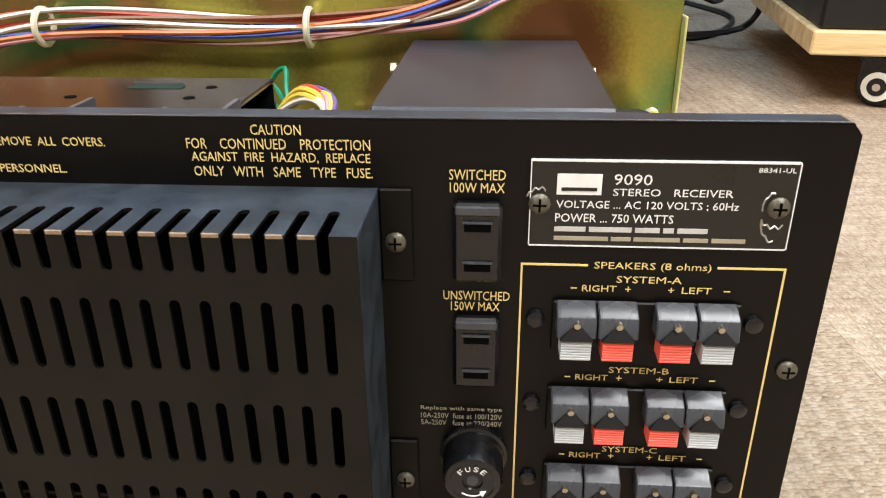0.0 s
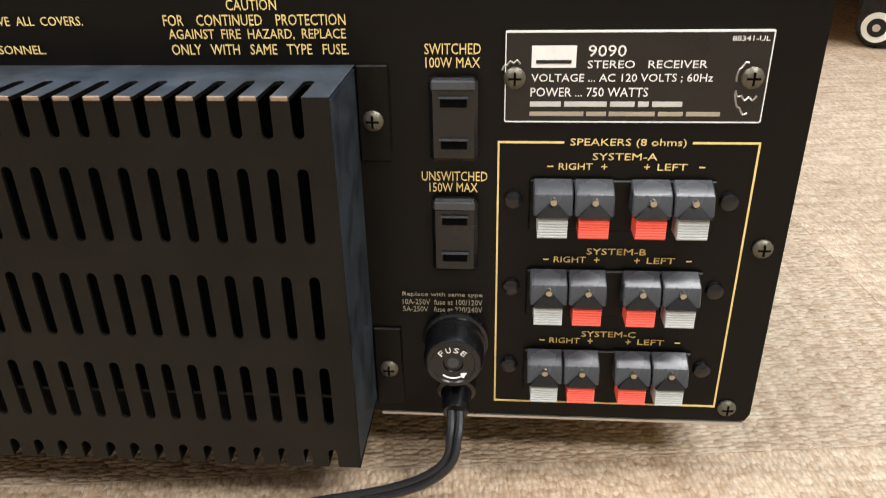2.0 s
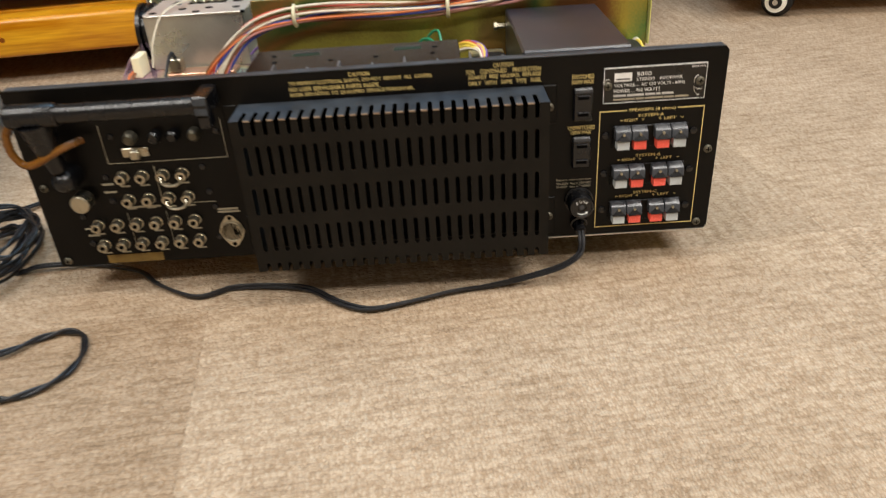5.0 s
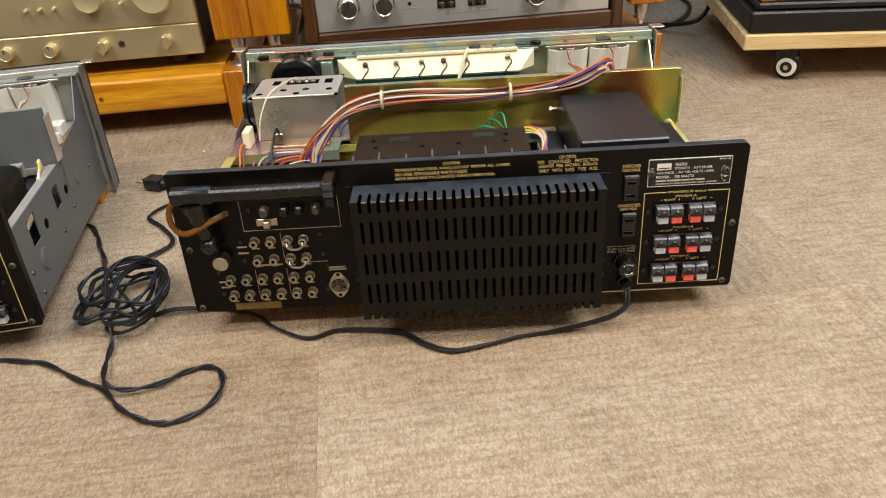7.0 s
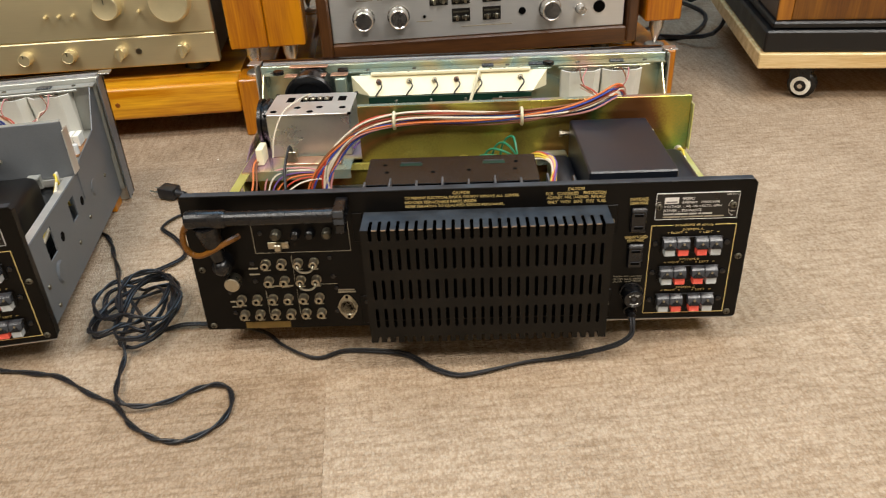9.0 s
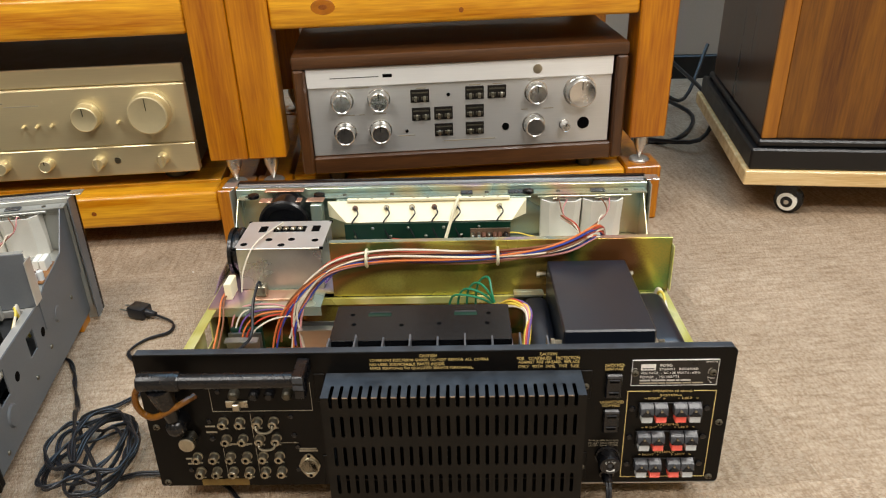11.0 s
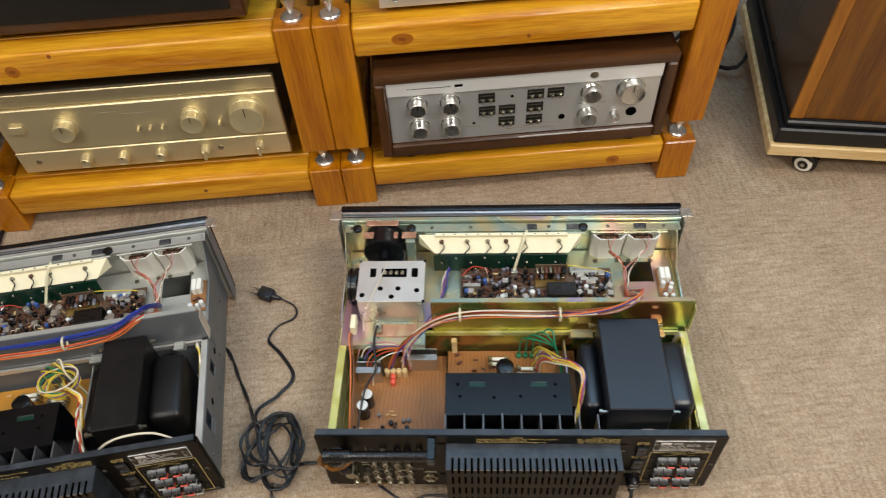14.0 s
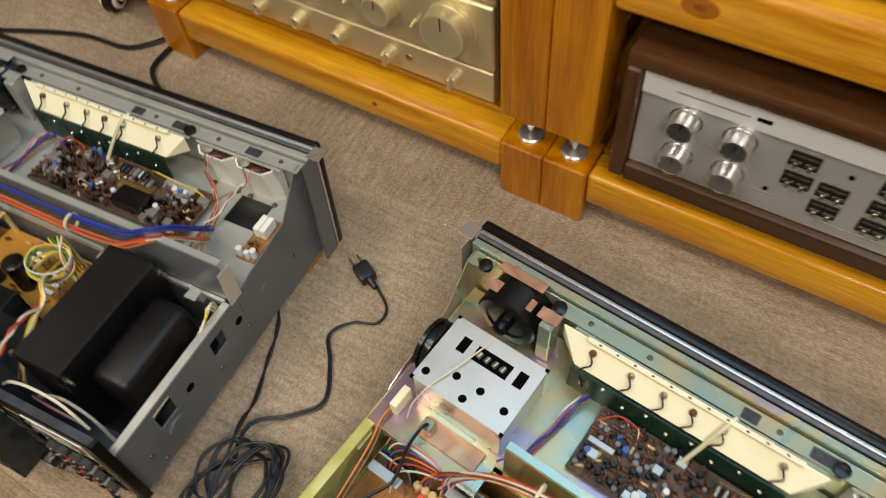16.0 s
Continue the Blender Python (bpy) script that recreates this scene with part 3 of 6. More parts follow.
knots(second, ((-0.565, 0.365, 1.0), (-0.530, 0.348, 1.1), (-0.46, 0.358, 1.4), (-0.395, 0.381, 0.7), (-0.25, 0.066, 0.9)))


def knob(parent, u, v, z, r, d, material, name="knob"):
    """A turned knob facing -y, with a recessed rim and a pointer line."""
    k = part(name, lathe(bmesh.new(), (u, v, z), (0, -1, 0), [(0, r * 1.12), (0.0012, r * 1.12), (0.0014, r), (d * 0.25, r), (d * 0.3, r * 0.96), (d - 0.001, r * 0.93), (d, r * 0.86), (d - 0.0006, r * 0.8), (d - 0.0006, 0.0005)], 32), material, parent)
    part("pointer", B(u - 0.0004, u + 0.0004, v - d - 0.0004, v - d + 0.0003, z + r * 0.25, z + r * 0.84), M["dark"], k)
    return k


def lever_switch(parent, u, v, z):
    s = part("lever_switch", B(u - 0.0142, u + 0.0142, v - 0.0010, v + 0.001, z - 0.0102, z + 0.0102, bev=0.0005), M["switch_well"], parent, "dark twin lever switch in a recessed bezel")
    for k in (-0.0068, 0.0068):
        part("lever", B(u + k - 0.0052, u + k + 0.0052, v - 0.0030, v - 0.0010, z - 0.0060, z - 0.0010, bev=0.0006), M["screw"], s)
        part("lever_paddle", B(u + k - 0.0018, u + k + 0.0018, v - 0.0080, v - 0.0028, z - 0.0072, z + 0.0006, bev=0.0006), M["nickel"], s)
    part("bezel_bar", B(u - 0.0120, u + 0.0120, v - 0.0018, v - 0.0010, z + 0.0040, z + 0.0062), M["screw"], s)
    return s


# wood-cased integrated amplifier in the rack
amp = thing("integrated_amplifier", RACK @ Matrix.Translation((0.331, 0.003, 0.111)), "silver-faced integrated amplifier in a walnut case on the rack", "amplifier")
AW, AH = 0.2505, 0.183
case = part("wooden_case", B(-AW, AW, 0, 0.30, AH - 0.020, AH, bev=0.004, seg=2), M["walnut_x"], amp, "dark walnut veneered case")
part("case_side", B(-AW, -AW + 0.018, 0, 0.30, 0, AH - 0.0203, bev=0.003), M["walnut_z"], amp)
part("case_side", B(AW - 0.018, AW, 0, 0.30, 0, AH - 0.0203, bev=0.003), M["walnut_z"], amp)
part("case_bottom", B(-AW + 0.0183, AW - 0.0183, 0, 0.30, 0, 0.0265, bev=0.002), M["walnut_x"], amp)
face = part("front_panel", B(-0.2315, 0.2285, 0.008, 0.014, 0.0270, 0.1625, bev=0.001), M["silver_face"], amp, "brushed silver front panel")
part("top_strip", B(-0.2315, 0.2285, 0.0045, 0.0078, 0.134, 0.1625, bev=0.0008), M["trim"], amp, "bright aluminium strip")
part("chassis_block", B(-0.2285, 0.2285, 0.0145, 0.28, 0.0270, 0.162), M["amp_black"], amp)
for u, z in ((-0.182, 0.1126), (-0.127, 0.1126), (-0.181, 0.0632), (-0.127, 0.0632)):
    knob(amp, u, 0.008, z, 0.0155, 0.020, M["knob"])
for u, z, r in ((0.112, 0.1117, 0.016), (0.11, 0.0604, 0.016), (0.18, 0.1099, 0.023), (0.158, 0.0577, 0.0072)):
    knob(amp, u, 0.008, z, r, 0.018, M["knob"])
for u, z in ((-0.065, 0.1144), (-0.064, 0.0861), (-0.03, 0.0861), (-0.03, 0.0595), (0.018, 0.1153), (0.052, 0.1153), (0.018, 0.087), (0.018, 0.0595)):
    lever_switch(amp, u, 0.008, z)
for u, z, r in ((-0.022, 0.1144, 0.0022), (-0.087, 0.0604, 0.002), (0.066, 0.0595, 0.0045), (0.188, 0.0586, 0.0075), (0.113, 0.148, 0.0055)):
    part("jack_socket", lathe(bmesh.new(), (u, 0.0078 if z < 0.14 else 0.0044, z), (0, -1, 0), [(0, r * 1.25), (0.001, r * 1.25), (0.0012, r * 0.9)]), M["dark"] if z < 0.14 else M["nickel"], amp)
for u0, u1, z in ((-0.19, -0.165, 0.0897), (-0.158, -0.15, 0.0897), (-0.137, -0.117, 0.0897), (-0.19, -0.14, 0.1309), (-0.07, -0.055, 0.1263), (0.01, 0.028, 0.1273), (0.045, 0.06, 0.1273), (0.09, 0.1, 0.0851), (0.125, 0.14, 0.0851), (-0.1, -0.075, 0.0531), (0.1, 0.125, 0.13), (0.17, 0.19, 0.1327), (-0.03, 0.05, 0.0412)):
    part("print_bar", B(u0, u1, 0.0076, 0.0081, z - 0.0006, z + 0.0006), M["grey_print"], amp)
part("script_bar", B(-0.197, -0.125, 0.0042, 0.0047, 0.1475, 0.1484), M["dark"], amp)
part("script_bar", B(-0.119, -0.105, 0.0042, 0.0047, 0.1462, 0.1512), M["dark"], amp)
for u in (-0.2, 0.2):
    for v in (0.03, 0.26):
        part("foot", C((u, v, -0.017), (u, v, 0), 0.014, 0.016), M["speaker_black"], amp)

# champagne amplifier in the other rack
cha = thing("champagne_amplifier", RACK @ Matrix.Translation((-0.322, 0.030, 0.116)), "champagne-gold integrated amplifier with a dark bronze case on the rack", "amplifier")
part("case", B(-0.232, 0.232, 0.0205, 0.33, 0, 0.166, bev=0.002), M["bronze"], cha, "dark bronze steel case")
part("front_panel", B(-0.238, 0.238, 0.006, 0.020, 0.048, 0.1405, bev=0.0018), M["champagne"], cha)
part("lower_panel", B(-0.238, 0.238, 0.004, 0.020, 0, 0.0473, bev=0.0014), M["champagne"], cha)
part("upper_strip", B(-0.238, 0.238, 0.0115, 0.020, 0.1412, 0.168, bev=0.0015), M["champagne"], cha)
for u, z, r, d in ((-0.127, 0.098, 0.0195, 0.02), (0.089, 0.098, 0.0205, 0.022), (0.182, 0.100, 0.0315, 0.024)):
    knob(cha, u, 0.006, z, r, d, M["champ_knob"])
for u, r in ((-0.120, 0.010), (-0.054, 0.010), (0.012, 0.010), (0.0905, 0.009), (0.1365, 0.009)):
    k = knob(cha, u + (0.05 if u > 0.1 else 0), 0.004, 0.026, r, 0.016, M["champ_knob"])
    if u > 0.05:
        part("grip_bar", B(u - 0.0025 + (0.05 if u > 0.1 else 0), u + 0.0025 + (0.05 if u > 0.1 else 0), -0.018, -0.010, 0.016, 0.036, bev=0.001), M["champ_knob"], k)
part("power_button", B(-0.218, -0.196, 0.000, 0.006, 0.094, 0.110, bev=0.001), M["champ_knob"], cha)
for u, z in ((-0.008, 0.086), (0.012, 0.086), (0.033, 0.086), (0.131, 0.086)):
    part("toggle", C((u, 0.006, z), (u, -0.006, z - 0.001), 0.0028, 0.0022), M["champ_knob"], cha)
for u, z in ((-0.205, 0.025), (0.1165, 0.025)):
    part("phone_socket", lathe(bmesh.new(), (u, 0.004, z), (0, -1, 0), [(0, 0.005), (0.001, 0.005), (0.0012, 0.0032)]), M["nickel"], cha)
for u0, u1, z in ((-0.065, -0.03, 0.122), (-0.03, 0.02, 0.1165), (-0.215, -0.19, 0.156)):
    part("print_bar", B(u0, u1, 0.0056 if z < 0.14 else 0.0111, 0.0062 if z < 0.14 else 0.0117, z - 0.0007, z + 0.0007), M["grey_print"], cha)
for u in (-0.19, 0.19):
    for v in (0.05, 0.28):
        part("foot", C((u, v, -0.018), (u, v, 0), 0.02), M["speaker_black"], cha)

# equipment on the upper tiers
deck_ = thing("tape_deck", RACK @ Matrix.Translation((0.325, 0.03, 0.4)), "silver-fronted component with a dark window on the upper shelf", "tape deck")
part("case", B(-0.215, 0.215, 0.0125, 0.28, 0, 0.11, bev=0.002), M["amp_black"], deck_)
part("front_panel", B(-0.22, 0.22, 0, 0.012, 0, 0.112, bev=0.001), M["silver_face"], deck_)
part("window", B(-0.075, 0.085, -0.0015, -0.0002, 0.022, 0.085, bev=0.0005), M["black_gloss"], deck_)
for u in (-0.195, -0.165):
    knob(deck_, u, 0, 0.022, 0.006, 0.01, M["knob"])
for u in (-0.18, 0.18):
    for v in (0.04, 0.24):
        part("foot", C((u, v, -0.014), (u, v, 0), 0.015), M["speaker_black"], deck_)
pre = thing("wood_cased_component", RACK @ Matrix.Translation((-0.33, 0.03, 0.4)), "component in a dark reddish wooden case on the upper shelf", "amplifier")
part("wooden_case", B(-0.235, 0.235, 0.004, 0.29, 0, 0.15, bev=0.004), M["walnut_x"], pre)
part("front_panel", B(-0.215, 0.215, 0, 0.0037, 0.02, 0.13, bev=0.001), M["amp_black"], pre)
for u in (-0.2, 0.2):
    for v in (0.04, 0.25):
        part("foot", C((u, v, -0.014), (u, v, 0), 0.015), M["speaker_black"], pre)


# ---- loudspeakers on dollies ----
def castor(parent, u, v):
    w = part("castor", B(u - 0.011, u + 0.011, v - 0.026, v + 0.012, 0.046, 0.058, bev=0.002), M["black_gloss"], parent)
    for s in (-1, 1):
        part("fork", B(u + s * 0.0125 - 0.0015, u + s * 0.0125 + 0.0015, v - 0.024, v + 0.008, 0.018, 0.054, bev=0.001), M["black_gloss"], w)
    part("tyre", lathe(bmesh.new(), (u - 0.009, v - 0.012, 0.023), (1, 0, 0), [(0, 0.019), (0.003, 0.0228), (0.015, 0.0228), (0.018, 0.019)]), M["black_gloss"], w)
    part("rim", lathe(bmesh.new(), (u - 0.0148, v - 0.012, 0.023), (1, 0, 0), [(0, 0.0145), (0.0002, 0.0155), (0.0295, 0.0155), (0.0297, 0.0145)]), M["white"], w)
    part("hub", lathe(bmesh.new(), (u - 0.0156, v - 0.012, 0.023), (1, 0, 0), [(0, 0.0095), (0.0312, 0.0095)]), M["black_gloss"], w)
    part("axle_bolt", C((u - 0.017, v - 0.012, 0.023), (u + 0.017, v - 0.012, 0.023), 0.004), M["chrome"], w)
    return w


def loudspeaker(m, turn_castor, label, group):
    """A floor-standing cabinet with cut corners on a black plinth, on a wheeled pine board. Its origin is the board's near left corner."""
    d = thing("wheeled_dolly", m, "raw pine dolly board on small black castors", "dolly", group + " dollies")
    part("board", B(0, 0.52, 0, 0.44, 0.058, 0.083, bev=0.002), M["pine_raw"], d, "pale knotty pine board")
    for u in (0.075, 0.445):
        for v in (0.035, 0.39):
            c = castor(d, 0, 0)
            c.matrix_basis = pose(u, v, 0, 0, 0, turn_castor)
    s = thing("loudspeaker", m, label, "loudspeaker", group)
    part("plinth", B(0.006, 0.514, 0.006, 0.434, 0.083, 0.118, bev=0.003), M["speaker_black"], s, "black plinth")
    part("plinth_step", B(0.016, 0.504, 0.014, 0.424, 0.1182, 0.130, bev=0.003), M["speaker_black"], s)
    part("cabinet", B(0.0225, 0.4975, 0.0285, 0.41, 0.1302, 0.95, bev=0.002), M["teak_dark"], s, "dark teak cabinet")
    part("front_board", B(0.0455, 0.4745, 0.0245, 0.0283, 0.1302, 0.95, bev=0.001), M["teak"], s, "reddish teak front board")
    for u in (0.0225, 0.4750):
        part("corner_stile", B(u, u + 0.0225, 0.0225, 0.0283, 0.1302, 0.95, bev=0.001), M["teak_pale"], s, "paler teak corner stile")
    return s


loudspeaker(pose(0.484, 0.612, 0, 0, 0, -6.0), 60, "large teak floor-standing loudspeaker on a wheeled dolly", "floor loudspeakers")
loudspeaker(pose(-1.545, 0.455, 0, 0, 0, 4.0), 20, "large teak floor-standing loudspeaker beside the rack", "floor loudspeakers")
for pts in (((0.33, 0.95, 0.004), (0.40, 0.98, 0.004), (0.50, 0.90, 0.03), (0.56, 1.05, 0.06), (0.52, 1.25, 0.10)), ((0.36, 1.0, 0.004), (0.42, 1.06, 0.004), (0.47, 1.15, 0.05), (0.55, 1.2, 0.02), (0.62, 1.3, 0.12)), ((0.30, 1.05, 0.004), (0.45, 0.96, 0.004), (0.55, 1.12, 0.004), (0.50, 1.3, 0.004))):
    solid("speaker_cable", tube(bmesh.new(), pts, 0.0045), M["cord"], "black cable trailing behind the rack", "cable", "cables behind the rack")
solid("speaker_cable", tube(bmesh.new(), ((-1.25, 0.35, 0.005), (-1.1, 0.43, 0.005), (-1.0, 0.455, 0.005), (-0.95, 0.52, 0.005), (-0.93, 0.44, 0.005), (-0.84, 0.40, 0.005), (-0.80, 0.36, 0.005)), 0.004), M["cord"], "black cable lying on carpet by the dolly", "cable", "cables behind the rack")


# ---- receivers ----
def lever_terminal_mesh():
    """The dark spring-terminal shell: a sloped hood over a cable mouth."""
    bm = bmesh.new()
    w = 0.0059
    prof = [(0, 0.0), (-0.0062, -0.0030), (-0.0076, -0.0097), (0, -0.0097)]
    a = [bm.verts.new((-w, y, z)) for y, z in prof]
    b = [bm.verts.new((w, y, z)) for y, z in prof]
    for i in range(4):
        bm.faces.new((a[i], a[(i + 1) % 4], b[(i + 1) % 4], b[i]))
    bm.faces.new(a[::-1]), bm.faces.new(b)
    bmesh.ops.bevel(bm, geom=bm.edges[:], offset=0.0004, segments=1, affect="EDGES")
    return mesh_of(bm, "hood", M["housing"])


def funnel_mesh():
    bm = bmesh.new()
    v = [bm.verts.new(p) for p in ((-0.0016, -0.0072, -0.0060), (0.0016, -0.0072, -0.0060), (0.0050, -0.0092, -0.0095), (-0.0050, -0.0092, -0.0095), (-0.0016, -0.004, -0.0060), (0.0016, -0.004, -0.0060), (0.0050, -0.004, -0.0096), (-0.0050, -0.004, -0.0096))]
    for q in ((0, 1, 2, 3), (7, 6, 5, 4), (0, 4, 5, 1), (1, 5, 6, 2), (2, 6, 7, 3), (3, 7, 4, 0)):
        bm.faces.new([v[i] for i in q])
    return mesh_of(bm, "cable_mouth", M["black_gloss"])


def button_mesh(material):
    bm = bmesh.new()
    prof = [(0, -0.0099), (-0.0078, -0.0099)]
    for i in range(7):
        z = -0.0103 - i * 0.0009
        prof += [(-0.0080, z), (-0.0083, z - 0.0002), (-0.0083, z - 0.0006), (-0.0080, z - 0.0008)]
    prof += [(-0.0078, -0.0168), (0, -0.0168)]
    a = [bm.verts.new((-0.0045, y, z)) for y, z in prof]
    b = [bm.verts.new((0.0045, y, z)) for y, z in prof]
    for i in range(len(prof)):
        j = (i + 1) % len(prof)
        bm.faces.new((a[i], a[j], b[j], b[i]))
    bm.faces.new(a[::-1]), bm.faces.new(b)
    return mesh_of(bm, "push_lever", material)


HOOD, MOUTH = lever_terminal_mesh(), funnel_mesh()
PIN = mesh_of(C((0, -0.004, -0.0046), (0, -0.0082, -0.0050), 0.0010, n=10), "pin", M["nickel"])
BUTTON = {"red": button_mesh(M["red"]), "grey": button_mesh(M["grey"])}
JACK = mesh_of(lathe(bmesh.new(), (0, 0, 0), (0, -1, 0), [(0, 0.0046), (0.0012, 0.0046), (0.0014, 0.0040), (0.0072, 0.0042), (0.0080, 0.0038), (0.0080, 0.0020), (0.006, 0.0018)], 18), "rca_jack", M["nickel"])
RING = mesh_of(lathe(bmesh.new(), (0, -0.0075, 0), (0, -1, 0), [(0, 0.0016), (0.0007, 0.0016)], 12), "centre", M["dark"])

# small electronic pieces, shared between the boards
PIECE = {
    "capacitor_blue": mesh_of(lathe(bmesh.new(), (0, 0, 0), (0, 0, 1), [(0, 0.003), (0.0085, 0.003), (0.009, 0.0026)], 12), "capacitor", M["cap_blue"]),
    "capacitor_grey": mesh_of(lathe(bmesh.new(), (0, 0, 0), (0, 0, 1), [(0, 0.0026), (0.007, 0.0026), (0.0075, 0.0022)], 12), "capacitor", M["cap_grey"]),
    "capacitor_white": mesh_of(lathe(bmesh.new(), (0, 0, 0), (0, 0, 1), [(0, 0.0034), (0.010, 0.0034), (0.0105, 0.003)], 12), "capacitor", M["cap_white"]),
    "capacitor_brown": mesh_of(B(-0.0035, 0.0035, -0.0012, 0.0012, 0.001, 0.007, bev=0.0008), "capacitor", M["cap_brown"]),
    "capacitor_black": mesh_of(lathe(bmesh.new(), (0, 0, 0), (0, 0, 1), [(0, 0.003), (0.007, 0.003), (0.0075, 0.0026)], 12), "capacitor", M["black_gloss"]),
    "resistor_tan": mesh_of(lathe(bmesh.new(), (-0.0035, 0, 0.0018), (1, 0, 0), [(0, 0.0009), (0.001, 0.0013), (0.006, 0.0013), (0.007, 0.0009)], 8), "resistor", M["pine_raw"]),
    "resistor_dark": mesh_of(lathe(bmesh.new(), (-0.0035, 0, 0.0018), (1, 0, 0), [(0, 0.0009), (0.001, 0.0013), (0.006, 0.0013), (0.007, 0.0009)], 8), "resistor", M["cap_brown"]),
    "transistor_black": mesh_of(B(-0.0022, 0.0022, -0.0014, 0.0014, 0.002, 0.0065, bev=0.0005), "transistor", M["black_gloss"]),
    "coil_can": mesh_of(box(B(-0.0045, 0.0045, -0.0045, 0.0045, 0, 0.010, bev=0.0005), -0.0014, 0.0014, -0.0014, 0.0014, 0.0099, 0.0103), "coil_can", M["steel"]),
    "ceramic_disc": mesh_of(lathe(bmesh.new(), (0, -0.001, 0.004), (0, 1, 0), [(0, 0.0022), (0.0006, 0.003), (0.0014, 0.003), (0.002, 0.0022)], 12), "ceramic_disc", M["cap_brown"]),
}


def scatter(parent, rng, x0, x1, y0, y1, z, n, kinds, gap=0.0068):
    """Pieces stood about on a board, none closer than gap."""
    took, tries = [], 0
    while len(took) < n and tries < n * 40:
        tries += 1
        x, y = rng.uniform(x0, x1), rng.uniform(y0, y1)
        if any((x - a) ** 2 + (y - b) ** 2 < gap * gap for a, b in took):
            continue
        took.append((x, y))
        k = rng.choice(kinds)
        placed(k.split("_")[0] if not k.startswith("c") or k.startswith("cap") else k, PIECE[k], parent, pose(x, y, z, 0, 0, rng.choice((0, 90, 0, 90, 30, 140))) @ Matrix.Scale(rng.uniform(0.85, 1.2), 4))


def loom(parent, rng, pts, colours, spread, r=0.0011, twist=5.0):
    """A bundle of single wires that wander round one line."""
    base = smooth_path(pts, 6)
    n = len(base)
    for i, c in enumerate(colours):
        a0, rad = 2 * math.pi * i / len(colours) + rng.uniform(-0.4, 0.4), spread * rng.uniform(0.45, 1.1)
        w1, w2 = rng.uniform(5, 14), rng.uniform(8, 20)
        line = []
        for j, p in enumerate(base[::2]):
            t = j * 2 / n
            fan = 1 + 3.2 * max(0.0, t - 0.72) / 0.28
            a = a0 + twist * t * 0.35 + 0.7 * math.sin(w1 * t + i)
            line.append(p + Vector((math.cos(a) * rad * 0.7 * fan, math.cos(a) * rad * 0.5, math.sin(a) * rad * fan + 0.28 * spread * math.sin(w2 * t + 2 * i))))
        part("wire", tube(bmesh.new(), line, r, 6, 3), M["wire_" + c], parent)


def hookup(parent, pts, colour, r=0.0011):
    return part("wire", tube(bmesh.new(), pts, r, 6, 6), M["wire_" + colour], parent)


def hood_plate(u, v, d):
    """The heat-sink guard's folded sheet: top, face, under-lip."""
    D, H, ZT = 0.0360, 0.1205, 0.126
    if v <= D:
        return (u, -v, ZT - d)
    if v <= D + H:
        return (u, -D + d, ZT - (v - D))
    return (u, -D + (v - D - H), ZT - H + d)


def panel_blank():
    """The rear panel's sheet with cut upper corners and a rounded rim."""
    rim = [(-0.2592, 0.0), (0.2592, 0.0), (0.2608, 0.003), (0.2612, 0.1432), (0.2585, 0.1465), (-0.2592, 0.1465), (-0.2605, 0.1445), (-0.2605, 0.002)]
    bm = bmesh.new()
    near, far = [bm.verts.new((x, 0, z)) for x, z in rim], [bm.verts.new((x, 0.0015, z)) for x, z in rim]
    bm.faces.new(near), bm.faces.new(far[::-1])
    n = len(rim)
    for i in range(n):
        bm.faces.new((near[i], near[(i + 1) % n], far[(i + 1) % n], far[i]))
    bmesh.ops.bevel(bm, geom=[e for e in bm.edges if abs(e.verts[0].co.y - e.verts[1].co.y) < 1e-6 and e.verts[0].co.y < 0.001], offset=0.0005, segments=2, affect="EDGES")
    return bm


